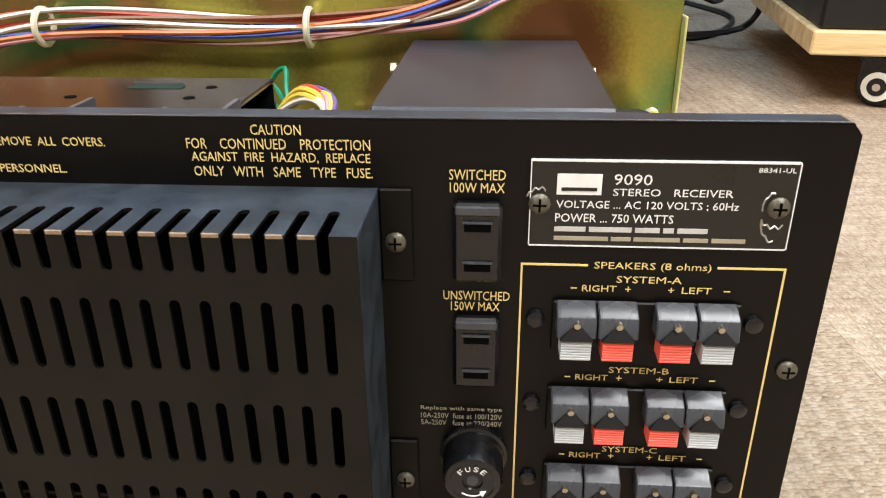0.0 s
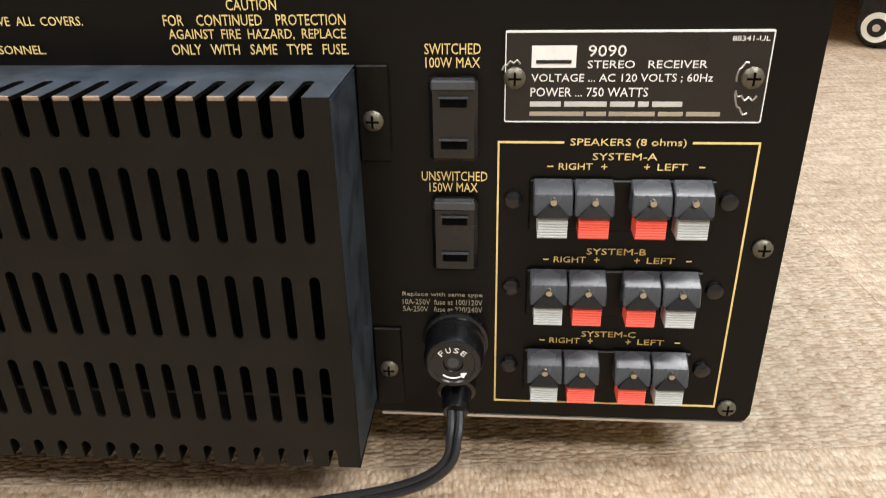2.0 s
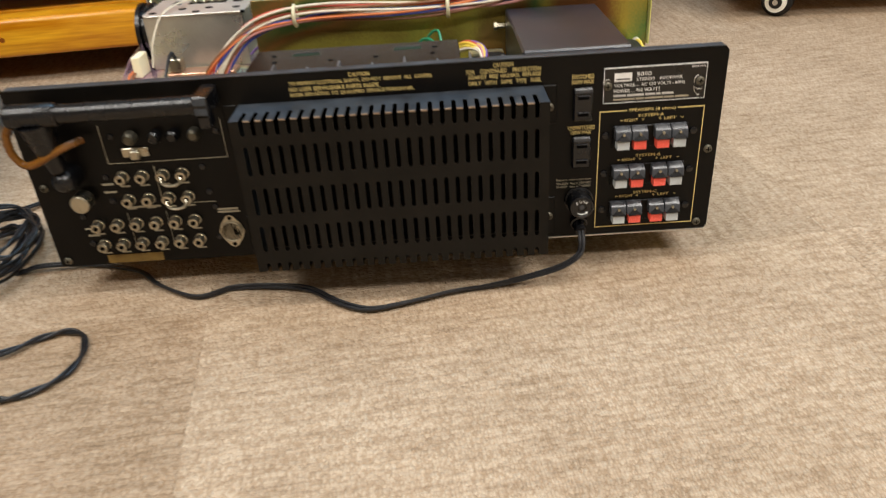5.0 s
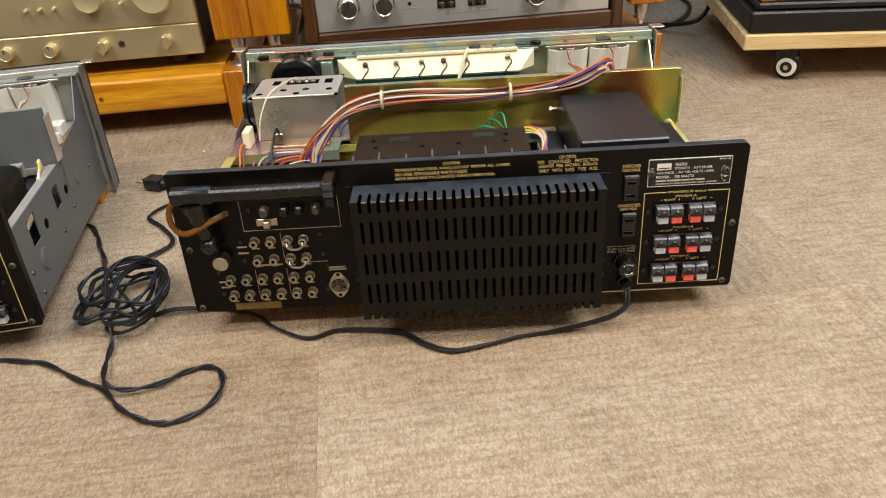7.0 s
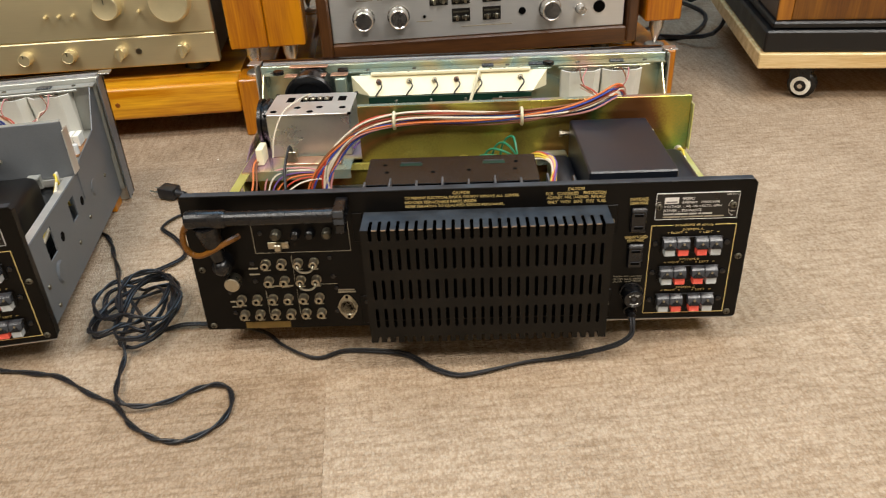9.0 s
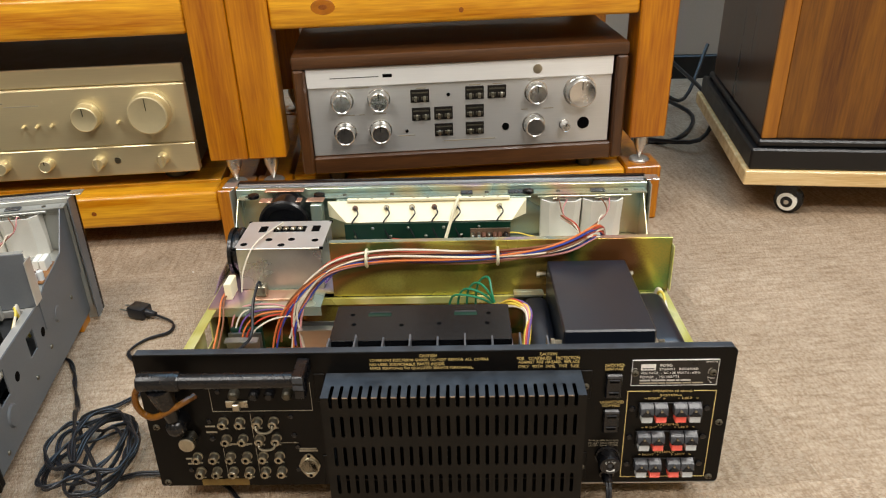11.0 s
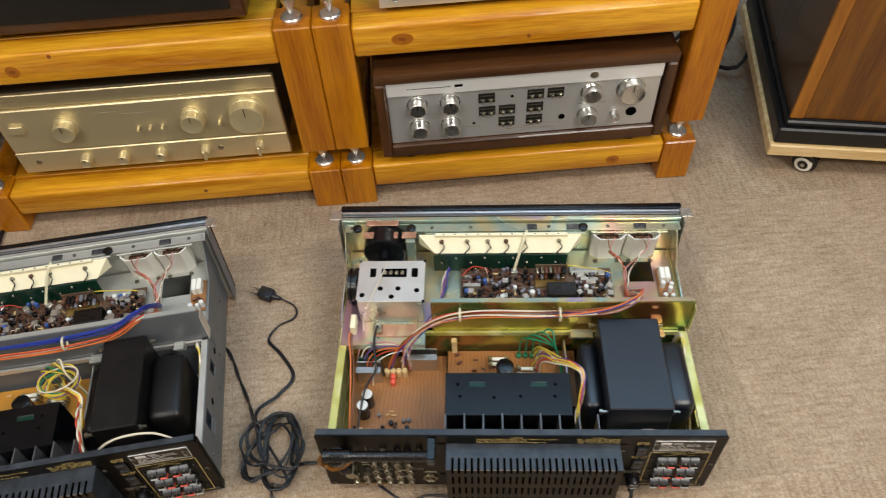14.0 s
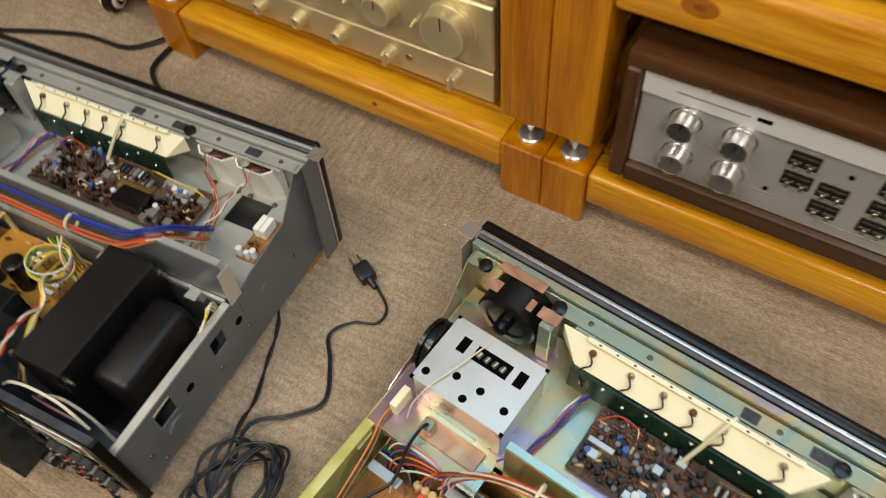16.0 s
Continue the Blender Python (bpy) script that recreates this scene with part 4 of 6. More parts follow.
def rear_panel(rec, st):
    p = part("rear_panel", panel_blank(), M["black"], rec, "black painted steel rear panel with gold print")
    part("bottom_edge", B(0.1300, 0.2585, -0.0003, 0.0015, -0.0012, -0.0002), M["steel"], rec, "bare metal lower edge")
    # paler than the panel: its glossy reflection is in the colour
    part("top_flange", B(-0.2590, 0.2585, 0.0016, 0.010, 0.1452, 0.1466, bev=0.0004), M["dust_sheen"], rec)
    part("end_flange", B(0.2590, 0.2605, 0.0016, 0.010, 0.003, 0.1415), M["black"], rec)
    part("end_flange", B(-0.2590, -0.2575, 0.0016, 0.010, 0.001, 0.145), M["black"], rec)
    part("bottom_edge", B(-0.258, 0.258, 0.0016, 0.008, 0.0, 0.0012), M["steel"], rec)
    G, W = M["gold"], M["white_print"]
    for s, a, b, z, h in (
            ("CAUTION", 0.0927, 0.1073, 0.1432, 0.0030), ("FOR    CONTINUED    PROTECTION", 0.0735, 0.1269, 0.1390, 0.0031),
            ("AGAINST  FIRE  HAZARD,  REPLACE", 0.0745, 0.1267, 0.1349, 0.0032), ("ONLY   WITH   SAME   TYPE   FUSE.", 0.0747, 0.1272, 0.1307, 0.0030),
            ("CAUTION", -0.0105, 0.0045, 0.1432, 0.0030), ("TO PREVENT ELECTRICAL SHOCK, DO NOT  REMOVE  ALL  COVERS.", -0.0538, 0.0493, 0.1388, 0.0030),
            ("NO USER SERVICEABLE PARTS INSIDE.", -0.0538, 0.0115, 0.1347, 0.0029), ("REFER SERVICING TO QUALIFIED SERVICE PERSONNEL.", -0.0538, 0.0360, 0.1305, 0.0030),
            ("SWITCHED", 0.1492, 0.1654, 0.1307, 0.0031), ("100W MAX", 0.1494, 0.1652, 0.1268, 0.0030),
            ("UNSWITCHED", 0.1473, 0.1676, 0.0919, 0.0031), ("150W MAX", 0.1496, 0.1646, 0.0882, 0.0030),
            ("SPEAKERS (8 ohms)", 0.1923, 0.2264, 0.1028, 0.0029), ("SYSTEM-A", 0.1992, 0.2184, 0.0986, 0.0022),
            ("SYSTEM-B", 0.1995, 0.2182, 0.0667, 0.0022), ("SYSTEM-C", 0.1998, 0.2178, 0.0356, 0.0022)):
        lettering(s, a, b, z, h, p, G)
    for z in (0.0954, 0.0637, 0.0328):
        for s, a, b, h in (("-", 0.1858, 0.1876, 0.0004), ("RIGHT", 0.1892, 0.1994, 0.0021), ("+", 0.2020, 0.2038, 0.0018), ("+", 0.2147, 0.2165, 0.0018), ("LEFT", 0.2187, 0.2275, 0.0021), ("-", 0.2310, 0.2328, 0.0004)):
            lettering(s, a, b, z, h, p, G)
    for s, z in (("Replace with same type", 0.0496), ("10A-250V  fuse at 100/120V", 0.0468), ("5A-250V   fuse at 220/240V", 0.0440)):
        lettering(s, 0.1395, 0.1663, z, 0.0020, p, M["grey_print"])
    # gold frame round the speaker terminals
    for a, b, c, d in ((0.1706, 0.1712, 0.0062, 0.1031), (0.2474, 0.2480, 0.0062, 0.1031), (0.1712, 0.1905, 0.1025, 0.1031), (0.2283, 0.2474, 0.1025, 0.1031), (0.1712, 0.2474, 0.0062, 0.0068)):
        part("frame_line", B(a, b, -0.0003, 0.0001, c, d), G, p)
    for x, z in ((0.2540, 0.0685), (0.2520, 0.0062), (-0.2535, 0.0055), (-0.2525, 0.0700), (0.1333, 0.1097), (0.1338, 0.0199)):
        s = screw(p, x, -0.0002 if x > 0.15 or x < 0 else -0.0014, z)
        slot_cross(p, x, -0.0002 if x > 0.15 or x < 0 else -0.0014, z, 0.0032)
    # nameplate
    n = part("nameplate", B(0.1727, 0.2461, -0.0010, -0.0001, 0.1096, 0.1355, bev=0.0003), M["plate"], rec, "black nameplate with white print, edges worn bright")
    for a, b, c, d in ((0.1727, 0.2461, 0.1352, 0.1357), (0.1727, 0.2461, 0.1093, 0.1096), (0.1724, 0.1727, 0.1096, 0.1355), (0.2461, 0.2464, 0.1096, 0.1355)):
        part("bright_edge", B(a, b, -0.0012, -0.0001, c, d), M["trim"], n)
    part("logo_patch", B(0.1799, 0.1925, -0.00125, -0.0009, 0.1254, 0.1316), W, n)
    part("logo_stroke", B(0.1812, 0.1912, -0.0014, -0.0012, 0.1266, 0.1276), M["plate"], n)
    for s, a, b, z, h in (("9090", 0.1958, 0.2064, 0.1301, 0.0032), ("STEREO   RECEIVER", 0.1958, 0.2292, 0.1263, 0.0022), ("VOLTAGE ... AC 120 VOLTS ; 60Hz", 0.1800, 0.2312, 0.1223, 0.0026), ("POWER ... 750 WATTS", 0.1799, 0.2135, 0.1183, 0.0026), ("88341-UL", 0.2350, 0.2452, 0.1334, 0.0014)):
        lettering(s, a, b, z, h, n, W, y=-0.0011)
    for a, b, z, h in ((0.1798, 0.1888, 0.1148, 0.0019), (0.1898, 0.2020, 0.1148, 0.0019), (0.2030, 0.2100, 0.1148, 0.0019), (0.2110, 0.2140, 0.1148, 0.0019), (0.2150, 0.2235, 0.1148, 0.0019)):
        part("print_bar", B(a, b, -0.0013, -0.0010, z - h * 0.38, z + h * 0.38), M["bar_print"], n)
    for a, b in ((0.1798, 0.1955), (0.1963, 0.2020), (0.2028, 0.2160), (0.2170, 0.2240), (0.2250, 0.2345)):
        part("print_bar", B(a, b, -0.0013, -0.0010, 0.1113, 0.1125), M["grey_print"], n)
    for x in (0.1752, 0.2420):
        screw(n, x, -0.0010, 0.1225)
        slot_cross(n, x, -0.0010, 0.1225, 0.0032)
    for k, (x, z, q0, q1, rad) in enumerate(((0.2420, 0.1225, 1.9, 3.4, 0.0043), (0.2420, 0.1225, 3.9, 5.1, 0.0056), (0.1752, 0.1225, 1.2, 2.6, 0.0042), (0.2440, 0.1180, 3.0, 4.4, 0.0060), (0.1745, 0.1260, 4.2, 5.4, 0.0035))):
        part("scratch", tube(bmesh.new(), [(x + rad * math.cos(q0 + (q1 - q0) * j / 6), -0.0011, z + rad * (1 + 0.2 * (j % 2)) * math.sin(q0 + (q1 - q0) * j / 6)) for j in range(7)], 0.00028, 4, 2), M["steel"], n, "bare metal scratch")
    # mains outlets
    for zt in (0.1230, 0.0854):
        o = part("mains_outlet", B(0.1503, 0.1647, -0.0042, 0, zt - 0.0252, zt, bev=0.0012), M["black_gloss"], rec, "black two-slot mains outlet")
        for a in (0.0068, 0.0195):
            part("outlet_slot", B(0.1537, 0.1615, -0.0046, -0.0041, zt - a - 0.0016, zt - a + 0.0009), M["dark"], o)
            part("outlet_ledge", B(0.1533, 0.1619, -0.0052, -0.0041, zt - a + 0.0011, zt - a + 0.0016), M["housing"], o)
        part("outlet_cap", B(0.1510, 0.1640, -0.0050, -0.0041, zt - 0.0035, zt - 0.0004, bev=0.0005), M["housing"], o)
    # fuse holder and strain relief
    f = part("fuse_holder", lathe(bmesh.new(), (0.1572, 0, 0.0325), (0, -1, 0), [(0, 0.0112), (0.0030, 0.0112), (0.0034, 0.0102), (0.0138, 0.0098), (0.0156, 0.0090), (0.0160, 0.0082), (0.0161, 0.0074), (0.0157, 0.0070), (0.0157, 0.0034), (0.0149, 0.0030), (0.0149, 0.0004)], 40), M["black_gloss"], rec, "black fuse holder cap marked FUSE")
    for i, ch in enumerate("FUSE"):
        a = math.radians(42 - 27 * i)
        x, z = 0.1572 - 0.0056 * math.sin(a), 0.0325 + 0.0056 * math.cos(a)
        lettering(ch, x - 0.0008, x + 0.0008, z, 0.0019, f, W, y=-0.0163, turn=-math.degrees(a))
    part("arrow", tube(bmesh.new(), [(0.1572 + 0.0054 * math.cos(a), -0.0161, 0.0325 + 0.0054 * math.sin(a)) for a in [math.radians(232 + 12 * i) for i in range(8)]], 0.0003, 4, 2), W, f)
    part("arrow_head", lathe(bmesh.new(), (0.1602, -0.0161, 0.0281), (0.8, 0, 0.6), [(0, 0.0010), (0.0018, 0.0001)], 8), W, f)
    part("cap_ring", lathe(bmesh.new(), (0.1572, -0.0149, 0.0325), (0, -1, 0), [(0, 0.0021), (0.0004, 0.0019), (0.0005, 0.0005)], 20), M["housing"], f)
    part("strain_relief", lathe(bmesh.new(), (0.1575, 0, 0.0135), (0, -0.96, -0.28), [(0, 0.0068), (0.004, 0.0068), (0.0045, 0.0055), (0.013, 0.0042)]), M["black_gloss"], rec, "black cord strain relief")
    # speaker terminals
    for zt in (0.0919, 0.0607, 0.0298):
        tm = part("speaker_terminal", B(0.1806, 0.2370, -0.0014, -0.0001, zt - 0.0178, zt - 0.0008, bev=0.0004), M["black"], rec, "spring terminal block with red and grey levers")
        for x, c in ((0.1876, "grey"), (0.2000, "red"), (0.2170, "red"), (0.2294, "grey")):
            at = Matrix.Translation((x, -0.0012, zt))
            placed("hood", HOOD, tm, at), placed("cable_mouth", MOUTH, tm, at), placed("pin", PIN, tm, at), placed("push_lever", BUTTON[c], tm, at)
        for x in (0.1757, 0.2413):
            part("rivet", lathe(bmesh.new(), (x, 0, zt - 0.0075), (0, -1, 0), [(0, 0.003), (0.0016, 0.0027), (0.0024, 0.0012)]), M["black_gloss"], tm)
    # pierced heat-sink guard
    D, H = 0.0360, 0.1205
    cols = [-0.08803 + 0.00815 * i for i in range(27)]
    bands = [(0, 0.0165, 0, 0, 0, 0), (0.0165, D, 0.0190, D, 1, 0), (D, D + 0.0150, D, D + 0.0112, 0, 1)]
    for a, b, s, e in ((0.0150, 0.0460, 0.0190, 0.0413), (0.0460, 0.0773, 0.0512, 0.0727), (0.0773, 0.1085, 0.0821, 0.1036)):
        bands.append((D + a, D + b, D + s, D + e, 1, 1))
    bands += [(D + 0.1085, D + H, D + 0.1135, D + H, 1, 0), (D + H, D + H + 0.012, D + H, D + H + 0.009, 0, 1), (D + H + 0.012, D + H + 0.034, 0, 0, 0, 0)]
    rim = [(0, D, 0, 0, 0, 0), (D, D + H, 0, 0, 0, 0), (D + H, D + H + 0.034, 0, 0, 0, 0)]
    guard = part("heat_sink_guard", slot_sheet(slot_sheet(slot_sheet(bmesh.new(), hood_plate, cols, bands, 0.0031, 0.0011), hood_plate, [-0.0922, cols[0]], rim, 0.003, 0.0011), hood_plate, [cols[-1], 0.1285], rim, 0.003, 0.0011), M["black_dusty"], rec, "black pierced heat-sink guard with worn slot edges")
    # guard's upward faces: dust and a painted bluish sheen
    guard.data.materials.append(M["dust_sheen"])
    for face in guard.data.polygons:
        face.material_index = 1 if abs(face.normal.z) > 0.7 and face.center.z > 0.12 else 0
    # added black sheet in place of the shaded opening behind the slots
    part("cavity_shade_sheet", B(-0.0912, 0.1275, -0.0006, -0.0001, 0.0068, 0.1245), M["dark"], guard)
    edge = mesh_of(B(-0.0022, 0.0022, -0.03625, -0.0356, 0.1250, 0.12625, bev=0.0002), "worn_edge", M["worn"])
    for i in range(25):
        placed("worn_edge", edge, guard, Matrix.Translation((cols[i + 1], 0, 0)))
    for x in (-0.0916, 0.1279):
        part("guard_side", B(x - 0.0005, x + 0.0005, -0.0348, -0.0002, 0.0068, 0.1247), M["guard_end_grey"], guard)
    for a, b in ((0.1287, 0.1385), (-0.1040, -0.0942)):
        for c, d in ((0.0965, 0.1262), (0.0040, 0.0362)):
            part("guard_tab", B(a, b, -0.0013, -0.0001, c, d, bev=0.0005), M["black"], guard)
    # input side
    J = M["grey_print"]
    for z, xs in ((0.0758, (-0.1902, -0.1750, -0.1592, -0.1444)), (0.0566, (-0.1900, -0.1748, -0.1592, -0.1442)), (0.0362, (-0.2200, -0.2046, -0.1892, -0.1740, -0.1588, -0.1436)), (0.0188, (-0.2196, -0.2044, -0.1890, -0.1736, -0.1586, -0.1434))):
        for x in xs:
            j = placed("rca_jack", JACK, rec, Matrix.Translation((x, -0.0001, z)))
            placed("centre", RING, j, Matrix.Identity(4))
            part("print_bar", B(x - 0.004, x + 0.003, -0.0003, 0.0001, z - 0.0088, z - 0.0076), J, p)
    for z in (0.0758, 0.0566):
        part("jumper", tube(bmesh.new(), ((-0.1592, -0.0078, z), (-0.1588, -0.0100, z - 0.0030), (-0.1550, -0.0110, z - 0.0052), (-0.1486, -0.0110, z - 0.0052), (-0.1448, -0.0100, z - 0.0030), (-0.1443, -0.0078, z)), 0.0011), M["nickel"], rec, "bent nickel jumper link")
    for x, z in ((-0.2035, 0.0760), (-0.2035, 0.0560), (-0.1290, 0.0800), (-0.1280, 0.0590), (-0.2300, 0.0440), (-0.2290, 0.0200), (-0.1260, 0.0460), (-0.1280, 0.0195), (-0.1910, 0.1080), (-0.0985, 0.0290), (-0.1130, 0.1075)):
        part("rivet", lathe(bmesh.new(), (x, 0, z), (0, -1, 0), [(0, 0.0026), (0.0012, 0.0023), (0.0018, 0.001)], 12), M["black_gloss"], p)
    for a, b, z in ((-0.2080, -0.1990, 0.0700), (-0.2080, -0.1980, 0.0635), (-0.2320, -0.2240, 0.0330), (-0.2310, -0.2220, 0.0270), (-0.1950, -0.1680, 0.0495), (-0.1250, -0.1090, 0.0432), (-0.1250, -0.1080, 0.0408)):
        part("print_bar", B(a, b, -0.0003, 0.0001, z - 0.0008, z + 0.0008), J, p)
    for a, b, c, d in ((-0.1655, -0.1651, 0.055, 0.083), (-0.1955, -0.1951, 0.016, 0.045), (-0.1652, -0.1648, 0.016, 0.045), (-0.1460, -0.1250, 0.0503, 0.0507), (-0.1985, -0.1981, 0.0866, 0.1170), (-0.1085, -0.1081, 0.0866, 0.1170), (-0.1981, -0.1085, 0.0864, 0.0868)):
        part("frame_line", B(a, b, -0.0003, 0.0001, c, d), J, p)
    din = part("din_socket", lathe(bmesh.new(), (-0.1172, -0.0010, 0.0237), (0, -1, 0), [(0, 0.0090), (0.0012, 0.0088), (0.0016, 0.0080), (0.0010, 0.0076)], 28), M["nickel"], rec, "nickel din socket")
    part("socket_face", lathe(bmesh.new(), (-0.1172, -0.0015, 0.0237), (0, -1, 0), [(0, 0.0076), (0.0005, 0.0076)]), M["dark"], din)
    bm = bmesh.new()
    rim = [(0.0100 * math.cos(q), 0.0100 * math.sin(q)) for q in [math.radians(40 * k - 40) for k in range(3)]]
    rim += [(0.0030, 0.0130), (0, 0.0142), (-0.0030, 0.0130)] + [(-x, -z) for x, z in rim] + [(-0.0030, -0.0130), (0, -0.0142), (0.0030, -0.0130)]
    fl, bk = [[bm.verts.new((-0.1172 + x, y, 0.0237 + z)) for x, z in rim] for y in (-0.0011, -0.0001)]
    bm.faces.new(fl), bm.faces.new(bk[::-1])
    for k in range(len(rim)):
        bm.faces.new((fl[k], fl[(k + 1) % len(rim)], bk[(k + 1) % len(rim)], bk[k]))
    part("socket_flange", bm, M["nickel"], din)
    for z in (0.0122, 0.0352):
        part("flange_rivet", lathe(bmesh.new(), (-0.1172, -0.0011, z), (0, -1, 0), [(0, 0.0018), (0.0010, 0.0010)], 10), M["dark"], din)
    part("ground_post", lathe(bmesh.new(), (-0.2215, 0, 0.0615), (0, -1, 0), [(0, 0.004), (0.004, 0.004), (0.0042, 0.0072), (0.016, 0.0072), (0.0168, 0.006)], 20), M["nickel"], rec, "knurled nickel ground terminal")
    for x in (-0.1757, -0.1573, -0.1438, -0.1280):
        part("aerial_screw", lathe(bmesh.new(), (x, 0, 0.1072), (0, -1, 0), [(0, 0.0048), (0.007, 0.0046), (0.009, 0.003)], 16), M["screw"] if x in (-0.1757, -0.1280) else M["black_gloss"], rec)
    part("slide_switch", box(B(-0.1852, -0.1655, -0.0018, -0.0001, 0.0915, 0.0985, bev=0.0004), -0.1785, -0.1720, -0.0062, -0.0017, 0.0905, 0.0975, bev=0.0008), M["nickel"], rec, "nickel slide switch")
    part("yellow_label", B(-0.2210, -0.1765, -0.0006, -0.0001, 0.0012, 0.0085), M["label"], rec, "yellowed paper label")
    if st["aerial"]:
        a = part("bar_aerial", C((-0.2120, -0.022, 0.1350), (-0.1100, -0.022, 0.1352), 0.0068, n=20), M["black_gloss"], rec, "black ferrite bar aerial folded against the panel")
        part("aerial_sleeve", lathe(bmesh.new(), (-0.2480, -0.022, 0.1350), (1, 0, 0), [(0, 0.0075), (0.001, 0.0085), (0.034, 0.0085), (0.036, 0.0075)]), M["black_gloss"], a)
        web = cyl(bmesh.new(), (-0.2315, -0.020, 0.1290), (-0.2290, -0.014, 0.0900), 0.0125, 0.0062, 14)
        box(web, -0.2395, -0.2230, -0.026, -0.008, 0.1180, 0.1300, bev=0.003)
        part("aerial_arm", web, M["black_gloss"], a)
        part("aerial_knuckle", lathe(bmesh.new(), (-0.2285, 0, 0.0800), (0, -1, 0), [(0, 0.0092), (0.010, 0.0098), (0.015, 0.0088), (0.019, 0.0060), (0.021, 0.002)], 20), M["black_gloss"], a)
        part("aerial_clip", box(B(-0.1160, -0.1055, -0.030, -0.0002, 0.1285, 0.1430, bev=0.001), -0.1150, -0.1060, -0.028, -0.016, 0.1190, 0.1284, bev=0.001), M["black_gloss"], a, "black plastic clip")
        part("tape_wrap", box(B(-0.1150, -0.1062, -0.0304, -0.0301, 0.1300, 0.1345), -0.1150, -0.1062, -0.0304, -0.0301, 0.1370, 0.1420), M["dust_sheen"], a, "grey adhesive tape scrap")
        part("aerial_lead", tube(bmesh.new(), ((-0.248, -0.018, 0.131), (-0.2545, -0.020, 0.120), (-0.2560, -0.018, 0.106), (-0.2500, -0.018, 0.097), (-0.2380, -0.024, 0.100), (-0.2200, -0.020, 0.108), (-0.2080, -0.008, 0.110)), 0.0028, 8), M["amber"], a, "amber aerial lead")
    return p


def inside(rec, st, rng):
    ch = part("chassis_tray", B(-0.2525, 0.2525, 0.0105, 0.352, 0.0005, 0.0020), M[st["tray"]], rec, st["tray_label"])
    for s in (-1, 1):
        x0, x1 = sorted((s * 0.2530, s * 0.2545))
        z1 = 0.094
        # side wall with two rectangular openings
        for y0, y1, a, b in ((0.0105, 0.060, 0.002, z1), (0.060, 0.085, 0.002, 0.055), (0.060, 0.085, 0.085, z1), (0.085, 0.150, 0.002, z1), (0.150, 0.172, 0.002, 0.055), (0.150, 0.172, 0.080, z1), (0.172, 0.352, 0.002, z1)):
            part("side_wall", B(x0, x1, y0, y1, a, b), M[st["wall"]], ch)
        i0, i1 = sorted((s * 0.2440, s * 0.2528))
        part("wall_lip", B(i0, i1, 0.0105, 0.195, z1 - 0.0012, z1), M[st["lip"]], ch)
        for y, z in ((0.108, 0.060), (0.195, 0.062)):
            part("punched_hole", lathe(bmesh.new(), (s * 0.2545, y, z), (s, 0, 0), [(0, 0.0055), (0.0003, 0.0055)]), M["dark"], ch)
        for y, z in ((0.035, 0.040), (0.045, 0.012), (0.205, 0.036), (0.150, 0.03), (0.30, 0.05)):
            part("screw", lathe(bmesh.new(), (s * 0.2545, y, z), (s, 0, 0), [(0, 0.003), (0.0014, 0.0024), (0.0018, 0.001)], 12), M["screw"], ch)
        part("boss", lathe(bmesh.new(), (s * 0.2545, 0.075, 0.035), (s, 0, 0), [(0, 0.013), (0.002, 0.011), (0.0022, 0.004)], 24), M[st["wall"]], ch)
        part("boss", lathe(bmesh.new(), (s * 0.2545, 0.245, 0.058), (s, 0, 0), [(0, 0.011), (0.002, 0.009), (0.0022, 0.003)], 24), M[st["wall"]], ch)
        # gusset that rises to the front
        bm = bmesh.new()
        g = [(s * (0.2546 + dx), y, z) for dx in (0.0, 0.0013) for y, z in ((0.205, 0.0945), (0.230, 0.104), (0.300, 0.112), (0.340, 0.158), (0.352, 0.158), (0.352, 0.06), (0.205, 0.06))]
        v = [bm.verts.new(q) for q in g]
        bm.faces.new(v[:7]), bm.faces.new(v[7:][::-1])
        for i in range(7):
            bm.faces.new((v[i], v[(i + 1) % 7], v[7 + (i + 1) % 7], v[7 + i]))
        part("side_gusset", bm, M[st["deck"] if st["aerial"] else st["wall"]], ch)
    # raised deck, sub-panel and shield
    deck = part("deck_plate", B(-0.2525, -0.128, 0.172, 0.350, 0.0945, 0.0960), M[st["deck"]], rec, st["deck_label"])
    for a, b, c, d in ((-0.1278, 0.178, 0.2025, 0.350), (0.178, 0.222, 0.2025, 0.286), (0.178, 0.222, 0.326, 0.350), (0.222, 0.2525, 0.2025, 0.350)):
        part("deck_sheet", B(a, b, c, d, 0.0945, 0.0960), M[st["deck"]], deck)
    part("deck_lip", B(-0.2525, -0.128, 0.170, 0.1718, 0.085, 0.0960), M[st["deck"]], deck)
    sub = part("sub_panel", B(-0.2540, 0.2600, 0.3525, 0.3540, 0.006, 0.158), M[st["deck"]], rec, "plated sub-panel behind the front panel")
    part("sub_flange", B(-0.2540, -0.2300, 0.338, 0.3523, 0.1568, 0.158), M[st["deck"]], sub)
    part("sub_flange", B(-0.1580, 0.2600, 0.338, 0.3523, 0.1568, 0.158), M[st["deck"]], sub)
    for x0, x1 in ((-0.13, 0.115), (0.124, 0.24)):
        part("lamp_shelf", B(x0, x1, 0.3345, 0.3377, 0.1535, 0.1562, bev=0.0006), M["zinc"] if st["aerial"] else M["pale_steel"], sub)
    for x0, x1, m_ in ((-0.2250, -0.1720, "copper_zinc"), (-0.1660, -0.1440, "copper_zinc")):
        part("drum_strap", B(x0, x1, 0.3240, 0.3370, 0.1580, 0.1595, bev=0.0004), M[m_ if st["aerial"] else "pale_steel"], sub)
